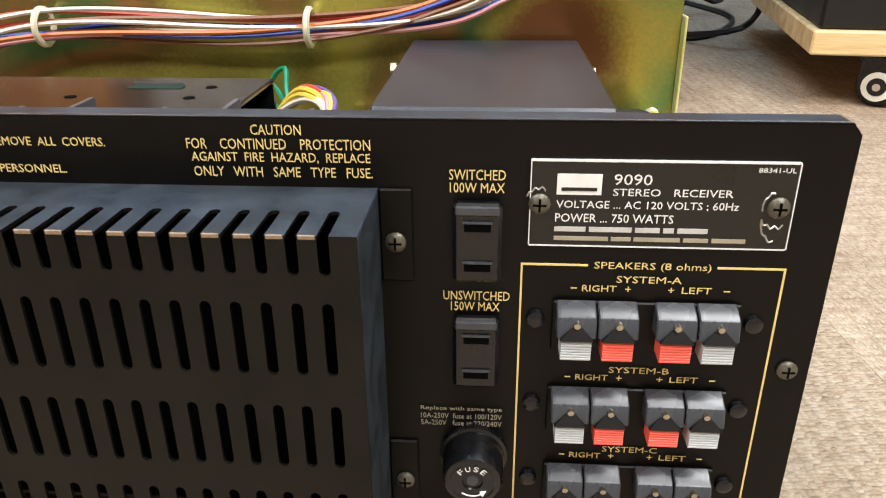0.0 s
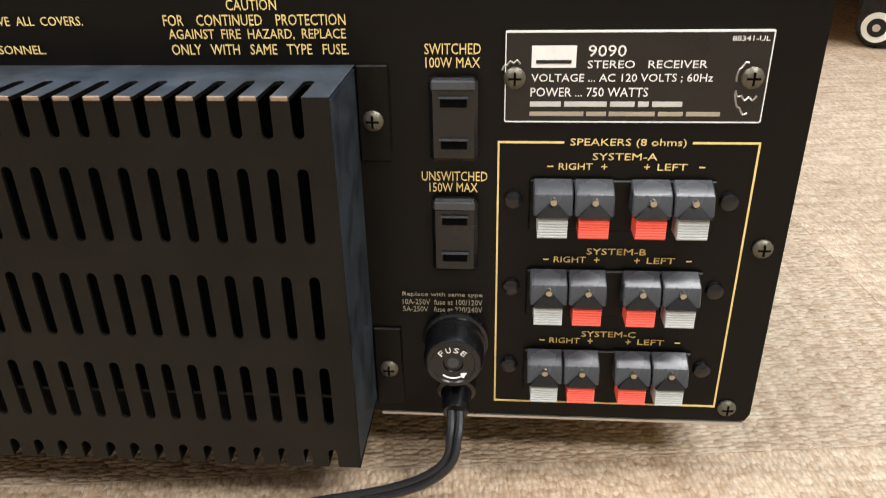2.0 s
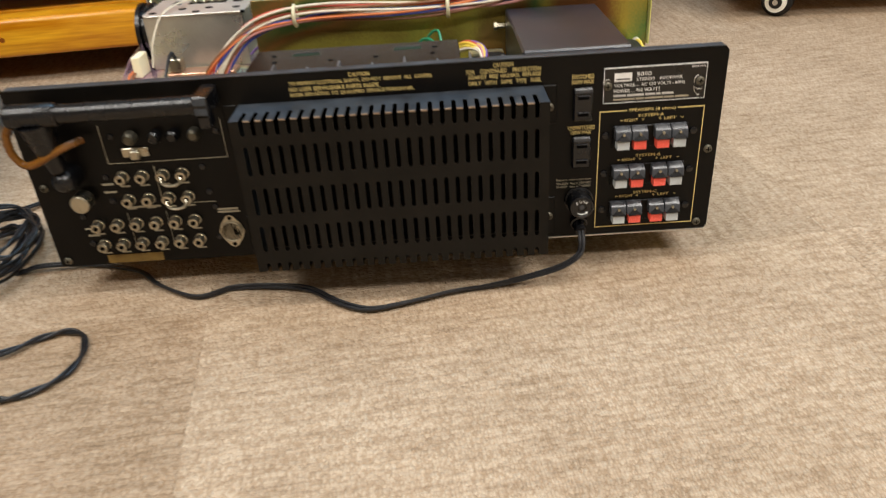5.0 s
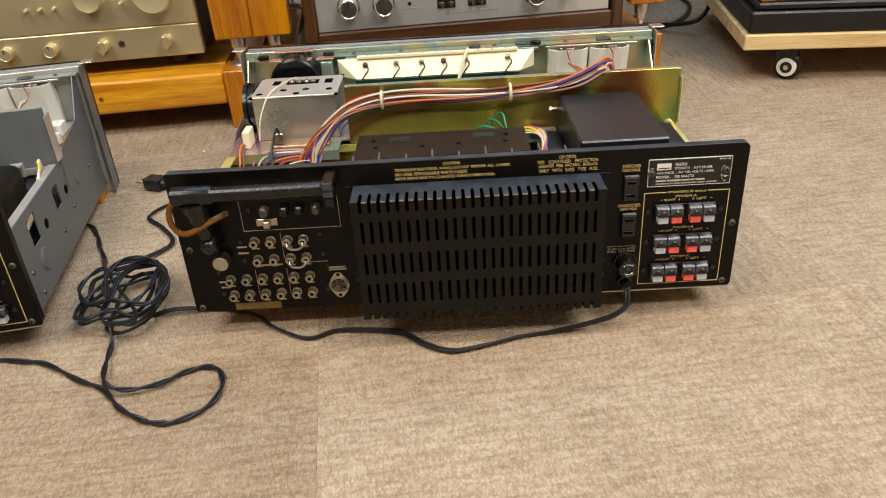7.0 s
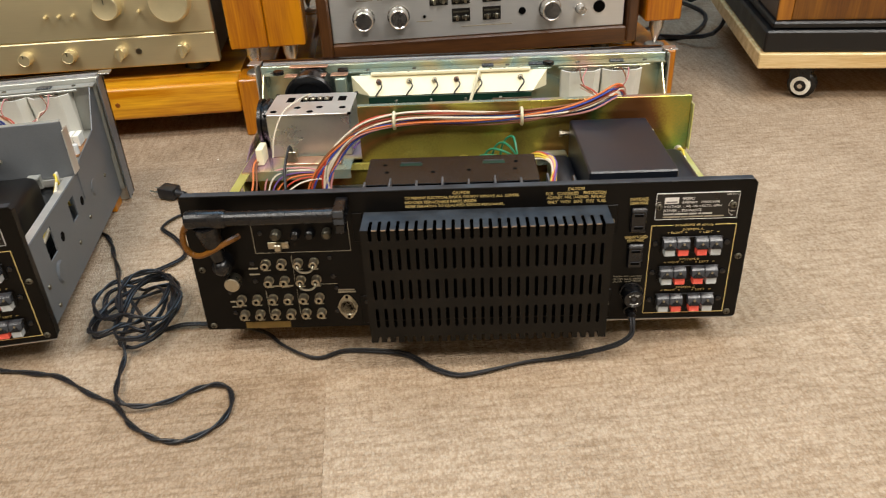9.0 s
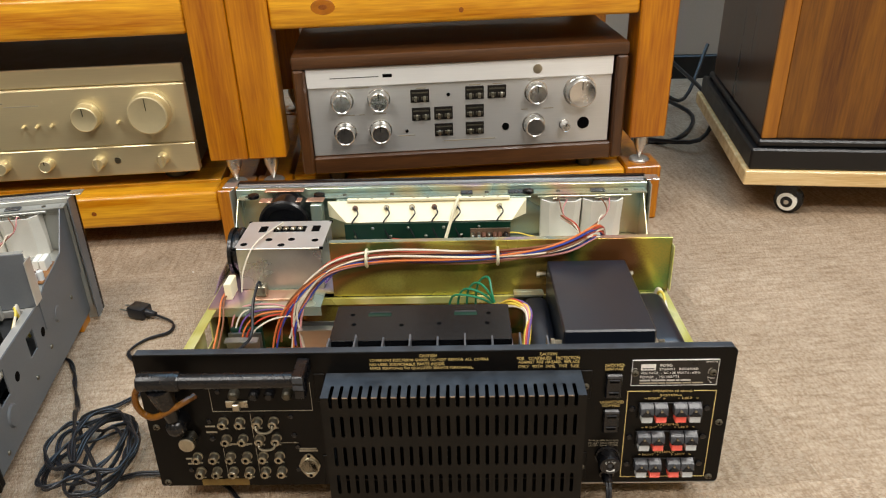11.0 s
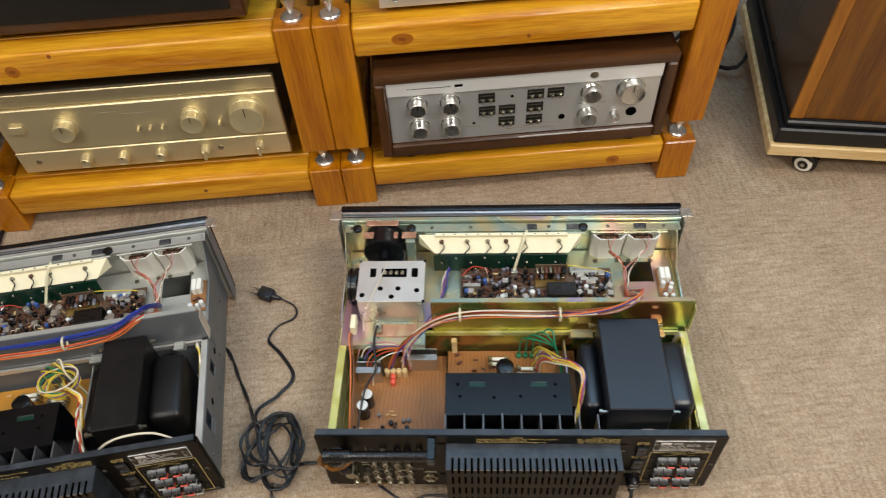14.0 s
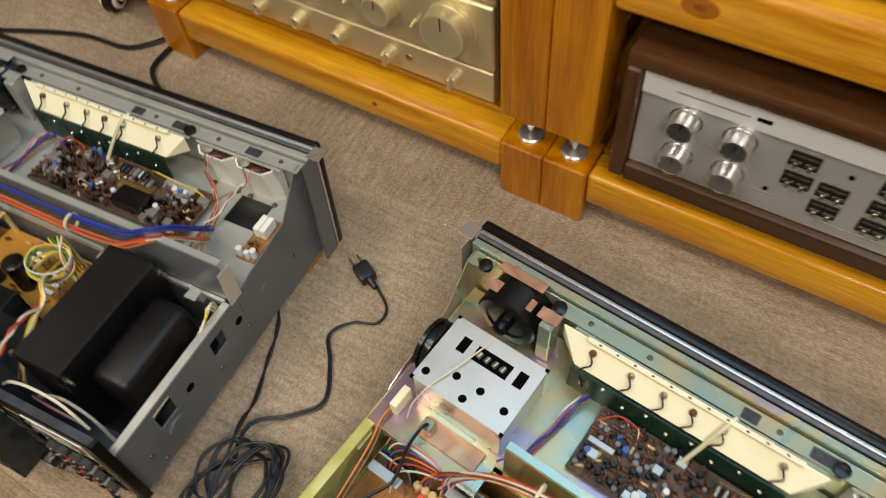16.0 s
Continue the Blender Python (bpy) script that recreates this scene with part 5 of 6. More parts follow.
    for x0, x1 in ((0.0270, 0.0420), (0.0870, 0.1110), (0.1900, 0.2080)):
        part("flange_clip", B(x0, x1, 0.3400, 0.3505, 0.1582, 0.1600, bev=0.0004), M["housing"], sub)
    for x in (-0.245, -0.120, -0.060, 0.060, 0.150, 0.235):
        part("flange_screw", lathe(bmesh.new(), (x, 0.346, 0.158), (0, 0, 1), [(0, 0.0028), (0.0012, 0.0024), (0.0016, 0.001)], 12), M["screw"], sub)
    for x in (-0.236, -0.152, 0.112):
        part("grommet", lathe(bmesh.new(), (x, 0.343, 0.158), (0, 0, 1), [(0, 0.007), (0.004, 0.007), (0.005, 0.004)]), M["black_gloss"], sub)
    sh = part("shield_plate", B(-0.118, 0.2560, 0.1995, 0.2010, 0.092, 0.1585, bev=0.0004), M[st["shield"]], rec, st["shield_label"])
    part("shield_lip", B(-0.118, 0.2535, 0.2012, 0.2085, 0.1573, 0.1585), M[st["deck"]], sh)
    part("shield_wing", B(0.2562, 0.2576, 0.1935, 0.2120, 0.096, 0.1500, bev=0.0004), M[st["lip"]], sh)
    part("inner_rail", B(-0.2435, 0.2435, 0.1950, 0.1990, 0.0840, 0.0915), M[st["lip"]], sh)
    part("inner_wall", B(-0.2435, 0.2435, 0.2000, 0.2015, 0.0022, 0.0835), M[st["shield"]], sh)
    # front panel seen from behind and above
    fr = part("front_panel", B(-0.262, 0.264, 0.3560, 0.3636, -0.012, 0.1640, bev=0.0008), M["zinc"] if st["aerial"] else M["pale_steel"], rec, "thick front panel with a bright aluminium trim strip")
    part("trim_groove", B(-0.262, 0.264, 0.3638, 0.3658, -0.01, 0.1615), M["dark"], fr)
    part("trim_channel", B(-0.262, 0.264, 0.3660, 0.3698, -0.01, 0.1640, bev=0.0006), M["fin"], fr)
    part("trim_strip", B(-0.262, 0.264, 0.3702, 0.3745, -0.01, 0.1655, bev=0.0010, seg=2), M["trim_metal"], fr, "bright aluminium trim strip")
    part("front_skin", B(-0.2655, 0.2675 if st["aerial"] else 0.2640, 0.3752, 0.3880 if st["aerial"] else 0.3840, -0.012, 0.1660, bev=0.003, seg=2), M["black_blue"], fr, "black front bezel")
    for s in (-1, 1):
        part("end_bracket", B(*sorted((s * 0.2625, s * 0.2790)), 0.3560, 0.3745, 0.1662, 0.1677, bev=0.0004), M["steel"], fr)
        part("end_cheek", B(*sorted((s * 0.2650, s * 0.2665)), 0.343, 0.3660, -0.005, 0.1655), M["grey_steel"] if not st["aerial"] else M["steel"], fr)
    # output board, power board
    b1 = part("amplifier_board", B(-0.2400, -0.0985, 0.020, 0.194, 0.0280, 0.0296), M["pcb"], rec, "brown phenolic board with wavy copper tracks")
    b2 = part("power_board", B(-0.0960, 0.0950, 0.100, 0.194, 0.0420, 0.0436), M["pcb" if st["aerial"] else "pcb_amber"], rec, "orange-brown power supply board")
    for x, y, r, h, k in ((-0.212, 0.110, 0.0085, 0.030, "white"), (-0.217, 0.092, 0.0085, 0.030, "white")):
        c = part("electrolytic", lathe(bmesh.new(), (x, y, 0.0296), (0, 0, 1), [(0, r), (h - 0.001, r), (h, r * 0.86)]), M["black_gloss"], b1)
        part("cap_top", lathe(bmesh.new(), (x, y, 0.0296 + h), (0, 0, 1), [(0, r * 0.95), (0.0012, r * 0.9)]), M["cap_white"], c)
    for x, y, r, h, t in ((-0.012, 0.140, 0.0125, 0.045, 0), (-0.052, 0.130, 0.0085, 0.026, 1), (-0.070, 0.124, 0.0075, 0.024, 1)):
        c = part("electrolytic", lathe(bmesh.new(), (x, y, 0.0436), (0, 0, 1), [(0, r), (h - 0.001, r), (h, r * 0.86)]), M["black_gloss"], b2)
        if t:
            part("cap_top", lathe(bmesh.new(), (x, y, 0.0436 + h), (0, 0, 1), [(0, r * 0.95), (0.0012, r * 0.9)]), M["cap_white"], c)
    for x, y in ((-0.020, 0.175), (-0.020, 0.166), (0.022, 0.158), (0.022, 0.148), (0.022, 0.138)):
        f = part("fuse", C((x - 0.013, y, 0.0505), (x + 0.013, y, 0.0505), 0.0030, n=12), M["white"], b2, "glass cartridge fuse")
        for s in (-1, 1):
            part("fuse_clip", B(x + s * 0.012 - 0.003, x + s * 0.012 + 0.003, y - 0.0038, y + 0.0038, 0.0437, 0.0545, bev=0.0008), M["nickel"], f)
    for x in (0.016, 0.026, 0.036, 0.046):
        part("terminal_ring", lathe(bmesh.new(), (x - 0.005, 0.184, 0.0437), (0, 0, 1), [(0, 0.004), (0.006, 0.004), (0.0065, 0.002)], 14), M["wire_green"] if st["aerial"] else M["nickel"], b2)
    gb = part("relay_board", B(-0.228, -0.194, 0.160, 0.166, 0.0300, 0.075), M["pcb_green"], b1, "small green upright board")
    for x0, x1, y in ((-0.230, -0.194, 0.146), (-0.155, -0.112, 0.168)):
        part("cooling_plate", box(B(x0, x1, y, y + 0.002, 0.030, 0.072), x0, x1, y - 0.008, y, 0.0705, 0.072), M["alu"], b1)
        part("cooling_plate", B(x0, x1, y + 0.010, y + 0.012, 0.030, 0.072), M["alu"], b1)
    for k in range(4):
        part("trimmer_lobe", lathe(bmesh.new(), (-0.188 + 0.009 * k, 0.160, 0.0296), (0, 0, 1), [(0, 0.0045), (0.014, 0.0045), (0.016, 0.003)], 14), M["pine_raw"], b1)
    for x, y in ((-0.178, 0.144), (-0.179, 0.153)):
        part("red_capacitor", lathe(bmesh.new(), (x, y, 0.0296), (0, 0, 1), [(0, 0.004), (0.010, 0.004), (0.012, 0.002)], 12), M["red"], b1)
    scatter(b1, rng, -0.232, -0.168, 0.028, 0.072, 0.0296, 22, ["resistor_tan", "resistor_dark", "transistor_black", "capacitor_brown"])
    scatter(b1, rng, -0.196, -0.150, 0.060, 0.100, 0.0296, 12, ["resistor_tan", "capacitor_grey", "transistor_black", "capacitor_black"])
    for k in range(9):
        part("wire_link", tube(bmesh.new(), [(-0.226 + 0.006 * k, 0.046 + 0.004 * (k % 3), 0.0297), (-0.226 + 0.006 * k, 0.046 + 0.004 * (k % 3), 0.036), (-0.226 + 0.006 * k, 0.058 + 0.004 * (k % 3), 0.036), (-0.226 + 0.006 * k, 0.058 + 0.004 * (k % 3), 0.0297)], 0.0006, 5, 2), M["nickel"], b1)
    scatter(b2, rng, -0.090, 0.005, 0.105, 0.185, 0.0436, 16, ["resistor_tan", "resistor_dark", "capacitor_brown"])
    # heat sink
    hs = part("heat_sink", B(-0.0945, 0.0715, 0.034, 0.098, 0.1355, 0.1375, bev=0.0005), M["black_blue"], rec, "black heat sink with fins towards the rear panel")
    part("sink_front", B(-0.0945, 0.0715, 0.096, 0.098, 0.045, 0.1353), M["black_blue"], hs)
    part("sink_back", B(-0.0945, 0.0715, 0.034, 0.037, 0.020, 0.1353), M["black_blue"], hs)
    for i in range(9):
        x = -0.0935 + i * 0.0245
        part("fin", B(x - 0.0008, x + 0.0008, 0.006, 0.0338, 0.015, 0.1440 if i % 2 else 0.1410), M["fin"], hs)
    for x, y in ((-0.075, 0.062), (-0.03, 0.060), (0.005, 0.062), (0.05, 0.062), (0.052, 0.080), (-0.078, 0.080)):
        part("sink_hole", lathe(bmesh.new(), (x, y, 0.1375), (0, 0, 1), [(0, 0.0022), (0.0002, 0.0022)], 12), M["dark"], hs)
    for x in (-0.052, 0.030):
        part("sink_opening", B(x - 0.011, x + 0.011, 0.0765, 0.0825, 0.1375, 0.1377), M["pcb_green"], hs)
        part("sink_tab", B(x - 0.010, x + 0.010, 0.0826, 0.0832, 0.1375, 0.1388), M["fin"], hs)
    # mains transformer
    core = "blue_sheen_black" if st["aerial"] else "enamel"
    cr, er = (0.2030, 0.2410) if st["aerial"] else (0.1790, 0.2280)
    tr = part("transformer", B(0.1190, cr, 0.042, 0.186, 0.022, 0.1395, bev=0.0015), M[core], rec, "large black mains transformer")
    part("end_bell", B(0.0925, 0.1188, 0.062, 0.168, 0.024, 0.108, bev=0.009, seg=3), M[core], tr)
    part("end_bell", B(cr + 0.0002, er, 0.062, 0.168, 0.024, 0.112, bev=0.011, seg=3), M[core], tr)
    for x, y, z in ((0.114, 0.184, 0.125), (0.114, 0.046, 0.125), (cr + 0.005, 0.184, 0.124), (cr + 0.005, 0.046, 0.124)):
        part("transformer_bolt", lathe(bmesh.new(), (x - 0.006, y, z), (1, 0, 0), [(0, 0.004), (0.003, 0.004), (0.0035, 0.0025), (0.010, 0.0025)], 6), M["nickel"], tr)
    for y in (0.058, 0.170):
        part("transformer_foot", B(0.105, 0.217, y - 0.012, y + 0.012, 0.0022, 0.0218), M[core], tr)
    # tuning gang box and its drum
    tn = part("tuner_box", B(-0.2260, -0.1300, 0.2120, 0.2860, 0.0962, 0.1470, bev=0.0008), M["steel"], rec, "bright tin-plated tuner can with punched lid")
    lid = part("tuner_lid", B(-0.2275, -0.1285, 0.2105, 0.2875, 0.1472, 0.1484, bev=0.0004), M["tin_lid"], tn)
    for x0, x1, y0, y1 in ((-0.1935, -0.1555, 0.2560, 0.2720), (-0.2105, -0.2015, 0.2560, 0.2725), (-0.1485, -0.1390, 0.2560, 0.2725)):
        part("lid_opening", B(x0, x1, y0, y1, 0.1484, 0.1487), M["dark"], lid)
    for k in range(4):
        part("lid_coil", lathe(bmesh.new(), (-0.1885 + 0.0085 * k, 0.2600, 0.1487), (0.2, 1, 0), [(0, 0.0022), (0.0010, 0.0030), (0.0060, 0.0030), (0.0070, 0.0020)], 12), M["nickel"], lid)
    for x, y in ((-0.2190, 0.2225), (-0.1760, 0.2195), (-0.1395, 0.2310), (-0.1930, 0.2345), (-0.1670, 0.2345)):
        part("lid_hole", lathe(bmesh.new(), (x, y, 0.1484), (0, 0, 1), [(0, 0.0040), (0.0003, 0.0040)], 14), M["dark"], lid)
    for x, y in ((-0.2265, 0.2115), (-0.1295, 0.2115), (-0.2265, 0.2865), (-0.1295, 0.2865)):
        part("lid_notch", B(x - 0.0018, x + 0.0018, y - 0.0018, y + 0.0018, 0.1466, 0.1487), M["dark"], lid)
    part("flywheel", lathe(bmesh.new(), (-0.2440, 0.258, 0.124), (1, 0, 0), [(0, 0.026), (0.001, 0.028), (0.005, 0.028), (0.0055, 0.024), (0.0095, 0.024), (0.010, 0.028), (0.014, 0.028), (0.015, 0.025)], 36), M["black_gloss"], rec, "black grooved dial-cord wheel")
    dr = part("flywheel_drum", lathe(bmesh.new(), (-0.194, 0.351, 0.131), (0, -1, 0), [(0, 0.031), (0.001, 0.0325), (0.034, 0.0325), (0.036, 0.030), (0.0362, 0.022), (0.0345, 0.021), (0.0345, 0.008), (0.048, 0.007), (0.049, 0.004)], 40), M["black_blue"], rec, "dark tuning flywheel drum")
    part("drum_bracket", B(-0.160, -0.146, 0.318, 0.336, 0.0965, 0.1565, bev=0.001), M["zinc"] if st["aerial"] else M["pale_steel"], rec)
    part("drum_plate", B(-0.222, -0.172, 0.3445, 0.3555, 0.1640, 0.1655, bev=0.0004), M["copper_zinc"] if st["aerial"] else M["pale_steel"], rec)
    # dial lamp housing
    bm = bmesh.new()
    pr = [(-0.1405, 0.3330, 0.1545), (0.1090, 0.3330, 0.1545), (0.0900, 0.3140, 0.1335), (-0.1160, 0.3140, 0.1335), (-0.1405, 0.3343, 0.1545), (0.1090, 0.3343, 0.1545), (0.1090, 0.3343, 0.1335), (-0.1405, 0.3343, 0.1335)]
    v = [bm.verts.new(q) for q in pr]
    for q in ((0, 1, 2, 3), (0, 4, 5, 1), (1, 5, 6, 2), (3, 2, 6, 7), (0, 3, 7, 4), (4, 7, 6, 5)):
        bm.faces.new([v[i] for i in q])
    lh = part("dial_lamp_housing", bm, M["cream"], rec, "cream plastic dial lamp housing")
    ledge = part("housing_ledge", B(-0.1150, 0.0880, 0.3290, 0.3342, 0.1547, 0.1585, bev=0.0006), M["cream"], lh)
    for k in range(11):
        part("ledge_notch", B(-0.103 + 0.0175 * k, -0.1005 + 0.0175 * k, 0.3300, 0.3320, 0.1584, 0.1587), M["cap_brown"], ledge)
    for i, x in enumerate((-0.105, -0.066, -0.034, -0.006, 0.022, 0.075)):
        z = 0.1465
        part("lamp_holder", lathe(bmesh.new(), (x, 0.3275, z), (0, -0.80, 0.60), [(0, 0.0035), (0.004, 0.0035), (0.006, 0.002)], 12), M["nickel"] if i % 3 else M["cap_brown"], lh)
        hookup(lh, ((x, 0.322, 0.150), (x + 0.004, 0.3160, 0.144), (x - 0.004, 0.3120, 0.132), (x + 0.003, 0.3075, 0.114)), "black", 0.0009)
    part("lamp_board", B(-0.118, 0.088, 0.3100, 0.3117, 0.0965, 0.1330), M["pcb_green"], lh, "green lamp board")
    for i in range(9):
        x = -0.105 + i * 0.022
        part("solder_joint", lathe(bmesh.new(), (x, 0.3099, 0.127 if i % 2 else 0.116), (0, -1, 0), [(0, 0.0022), (0.002, 0.0012)], 8), M["nickel"], lh)
    part("dial_stay", tube(bmesh.new(), ((0.026, 0.338, 0.158), (0.020, 0.322, 0.150), (0.006, 0.296, 0.112)), 0.0022, 6), M["nylon"], lh)
    # meters
    for x in (0.128, 0.180):
        bm = bmesh.new()
        rings = []
        for z, y0, cut, inset in ((0.0962, 0.3330, 0.012, 0.0), (0.1200, 0.3320, 0.010, 0.0), (0.1380, 0.3270, 0.009, 0.0), (0.1520, 0.3235, 0.009, 0.0), (0.1520, 0.3250, 0.0085, 0.0016), (0.1370, 0.3280, 0.0085, 0.0016)):
            a, b = x + inset, x + 0.0495 - inset
            rings.append([bm.verts.new(q) for q in ((a, 0.3500 - inset, z), (b, 0.3500 - inset, z), (b, y0 + 0.009, z), (b - cut, y0, z), (a + cut, y0, z), (a, y0 + 0.009, z))])
        for p_, q_ in zip(rings, rings[1:]):
            for k in range(6):
                bm.faces.new((p_[k], p_[(k + 1) % 6], q_[(k + 1) % 6], q_[k]))
        bm.faces.new(rings[0][::-1]), bm.faces.new(rings[-1])
        m = part("signal_meter", bm, M["white"], rec, "white plastic meter housing")
        part("meter_terminal", B(x + 0.012, x + 0.037, 0.3310, 0.3390, 0.1371, 0.1430, bev=0.0005), M["cap_brown"], m, "brown terminal strip")
        part("cup_floor", B(x + 0.008, x + 0.0415, 0.3300, 0.3475, 0.1370, 0.1373), M["cap_brown"], m, "brown meter back")
        part("meter_tab", B(x + 0.015, x + 0.033, 0.3400, 0.3450, 0.1371, 0.1510, bev=0.0005), M["nickel"], m)
        for q in (0.016, 0.031):
            part("solder_joint", lathe(bmesh.new(), (x + q, 0.3350, 0.1430), (0, 0, 1), [(0, 0.0024), (0.0020, 0.0014)], 8), M["nickel"], m)
        for q in (0.008, 0.042):
            part("meter_screw", lathe(bmesh.new(), (x + q, 0.3280, 0.0962), (0, 0, 1), [(0, 0.0036), (0.0014, 0.0034), (0.0022, 0.0014)], 12), M["screw"], m)
    for x in (0.128, 0.180):
        for k, c in enumerate(("brown", "pink")):
            hookup(rec, ((x + 0.017 + 0.013 * k, 0.335, 0.1440), (x + 0.020 + 0.010 * k, 0.3220, 0.1560), (x + 0.025, 0.3120, 0.1400), (0.1735 + 0.002 * k, 0.2920, 0.1200), (0.1740, 0.2750, 0.1060)), c, 0.0008)
    # tuner board with its parts
    tb = part("tuner_board", B(-0.0765, 0.156, 0.2380, 0.3085, 0.1010, 0.1026), M["pcb_dark"], rec, "densely filled dark brown tuner board")
    kinds = ["resistor_dark"] * 9 + ["resistor_tan"] * 2 + ["transistor_black"] * 6 + ["capacitor_brown"] * 6 + ["capacitor_black"] * 5 + ["ceramic_disc"] * 5 + ["capacitor_grey"] * 4 + ["capacitor_white", "capacitor_blue", "coil_can", "coil_can"]
    part("integrated_circuit", B(0.055, 0.098, 0.2450, 0.2700, 0.1040, 0.1180, bev=0.001), M["black_gloss"], tb)
    ub = part("upright_board", B(0.038, 0.086, 0.2900, 0.2916, 0.1027, 0.1330), M["pcb_dark"], tb, "upright brown filter board")
    part("connector_strip", B(0.038, 0.084, 0.2700, 0.2890, 0.1027, 0.1060, bev=0.0006), M["label"], ub)
    for k in range(14):
        x, z = 0.041 + 0.0065 * (k % 7) + rng.uniform(-0.001, 0.001), 0.113 if k < 7 else 0.126
        part("board_piece", lathe(bmesh.new(), (x, 0.2899, z), (0, -1, 0), [(0, 0.0028), (0.006 + 0.004 * rng.random(), 0.0028), (0.011, 0.0020)], 10), M[rng.choice(("cap_brown", "black_gloss", "cap_grey", "nickel", "cap_brown"))], ub)
    part("filter_can", B(-0.072, -0.046, 0.266, 0.272, 0.1027, 0.1130, bev=0.0005), M["steel"], tb)
    scatter(tb, rng, -0.072, 0.050, 0.2410, 0.2630, 0.1026, 90, kinds, 0.0046)
    scatter(tb, rng, -0.072, 0.034, 0.2640, 0.3060, 0.1026, 110, kinds, 0.0046)
    scatter(tb, rng, 0.100, 0.152, 0.2740, 0.2930, 0.1026, 36, kinds, 0.0046)
    scatter(tb, rng, 0.102, 0.152, 0.2410, 0.2720, 0.1026, 50, kinds, 0.0046)
    for k in range(16):
        x, y = rng.uniform(-0.07, 0.14), rng.uniform(0.245, 0.300)
        a, d = rng.uniform(0, 6.28), rng.uniform(0.006, 0.014)
        hookup(tb, ((x, y, 0.1028), (x + 0.3 * d * math.cos(a), y + 0.3 * d * math.sin(a), 0.112), (x + 0.8 * d * math.cos(a), y + 0.8 * d * math.sin(a), 0.1125), (x + d * math.cos(a), y + d * math.sin(a), 0.1028)), ("white", "brown", "black", "brown")[k % 4], 0.0006)
    comb = part("flat_connector", B(0.092, 0.135, 0.2940, 0.3040, 0.1080, 0.1110, bev=0.0006), M["pale_steel"], tb, "pale comb connector")
    for k in range(7):
        part("comb_tooth", B(0.094 + 0.006 * k, 0.0966 + 0.006 * k, 0.2890, 0.2940, 0.1085, 0.1105), M["pale_steel"], comb)
    part("trim_pot", B(0.112, 0.134, 0.2800, 0.2860, 0.1030, 0.1090, bev=0.0006), M["pale_steel"], tb)
    mb = part("muting_board", B(0.2250, 0.2480, 0.2480, 0.3080, 0.0975, 0.0990), M["pcb"], rec, "small brown board")
    for x in (0.2285, 0.2365):
        part("white_relay", B(x, x + 0.007, 0.280, 0.302, 0.0991, 0.1130, bev=0.0006), M["white"], mb)
    scatter(mb, rng, 0.228, 0.245, 0.251, 0.274, 0.0990, 6, ["capacitor_white", "capacitor_white", "capacitor_brown"], 0.007)
    part("white_connector", B(-0.238, -0.230, 0.188, 0.212, 0.0962, 0.1160, bev=0.0008), M["cream"], rec)
    part("copper_strip", B(-0.205, -0.140, 0.184, 0.206, 0.0962, 0.0990, bev=0.0006), M["copper_zinc"] if st["aerial"] else M["pale_steel"], rec)
    part("coax_socket", B(-0.203, -0.191, 0.188, 0.200, 0.0992, 0.1120, bev=0.001), M["nickel"], rec)
    # wiring
    part("divider_strip", B(0.0765, 0.0790, 0.105, 0.194, 0.0022, 0.074), M["zinc"] if st["aerial"] else M["pale_steel"], rec)
    hs_c = st["loom"] or ("red", "white", "brown", "orange", "blue", "white", "pink", "brown", "orange", "blue", "white", "red")
    line = ((0.180, 0.262, 0.098), (0.186, 0.242, 0.125), (0.182, 0.218, 0.154), (0.170, 0.198, 0.166), (0.145, 0.191, 0.156), (0.110, 0.190, 0.148), (0.040, 0.189, 0.144), (-0.040, 0.189, 0.146), (-0.085, 0.186, 0.144), (-0.116, 0.180, 0.136), (-0.138, 0.174, 0.118), (-0.156, 0.168, 0.092), (-0.165, 0.165, 0.064), (-0.169, 0.164, 0.035))
    if st["aerial"]:
        loom(rec, rng, line, hs_c, 0.0064, 0.00125)
    else:
        loom(rec, rng, [(x, y + 0.004, z + 0.004) for x, y, z in line], [c for c in hs_c if c in ("blue", "violet")], 0.0042, 0.0011)
        loom(rec, rng, [(x, y - 0.005, z - 0.004) for x, y, z in line], [c for c in hs_c if c not in ("blue", "violet")], 0.0042, 0.0011)
    for x in (-0.076, 0.066):
        part("cable_tie", tube(bmesh.new(), [(x, 0.189 + 0.009 * math.cos(a), 0.145 + 0.009 * math.sin(a)) for a in [k * math.pi / 6 for k in range(13)]], 0.0018, 6, 2), M["nylon"], rec, "cream nylon cable tie")
    fan = ("yellow", "yellow", "white", "violet", "yellow", "pink", "red", "white") if st["aerial"] else ("yellow", "yellow", "red", "white", "brown", "yellow")
    for k, c in enumerate(fan):
        a = k * 2.4
        u, v = 0.0026 * math.cos(a), 0.0026 * math.sin(a)
        hookup(rec, ((0.030 + 0.003 * (k % 4), 0.186 - 0.0055 * k, 0.050), (0.040 + 0.002 * (k % 3), 0.176 - 0.004 * k, 0.082 + 0.002 * (k % 3)), (0.060 + u, 0.138 + v - 0.001 * k, 0.112 + u), (0.079 + u, 0.117 + v, 0.127 + v), (0.0925 + v, 0.104 + u, 0.124 + u), (0.0895 + u, 0.082, 0.110 + v), (0.0840 + v, 0.055 + u, 0.082), (0.086 + 0.003 * k, 0.027 + u, 0.056)), c, 0.0013)
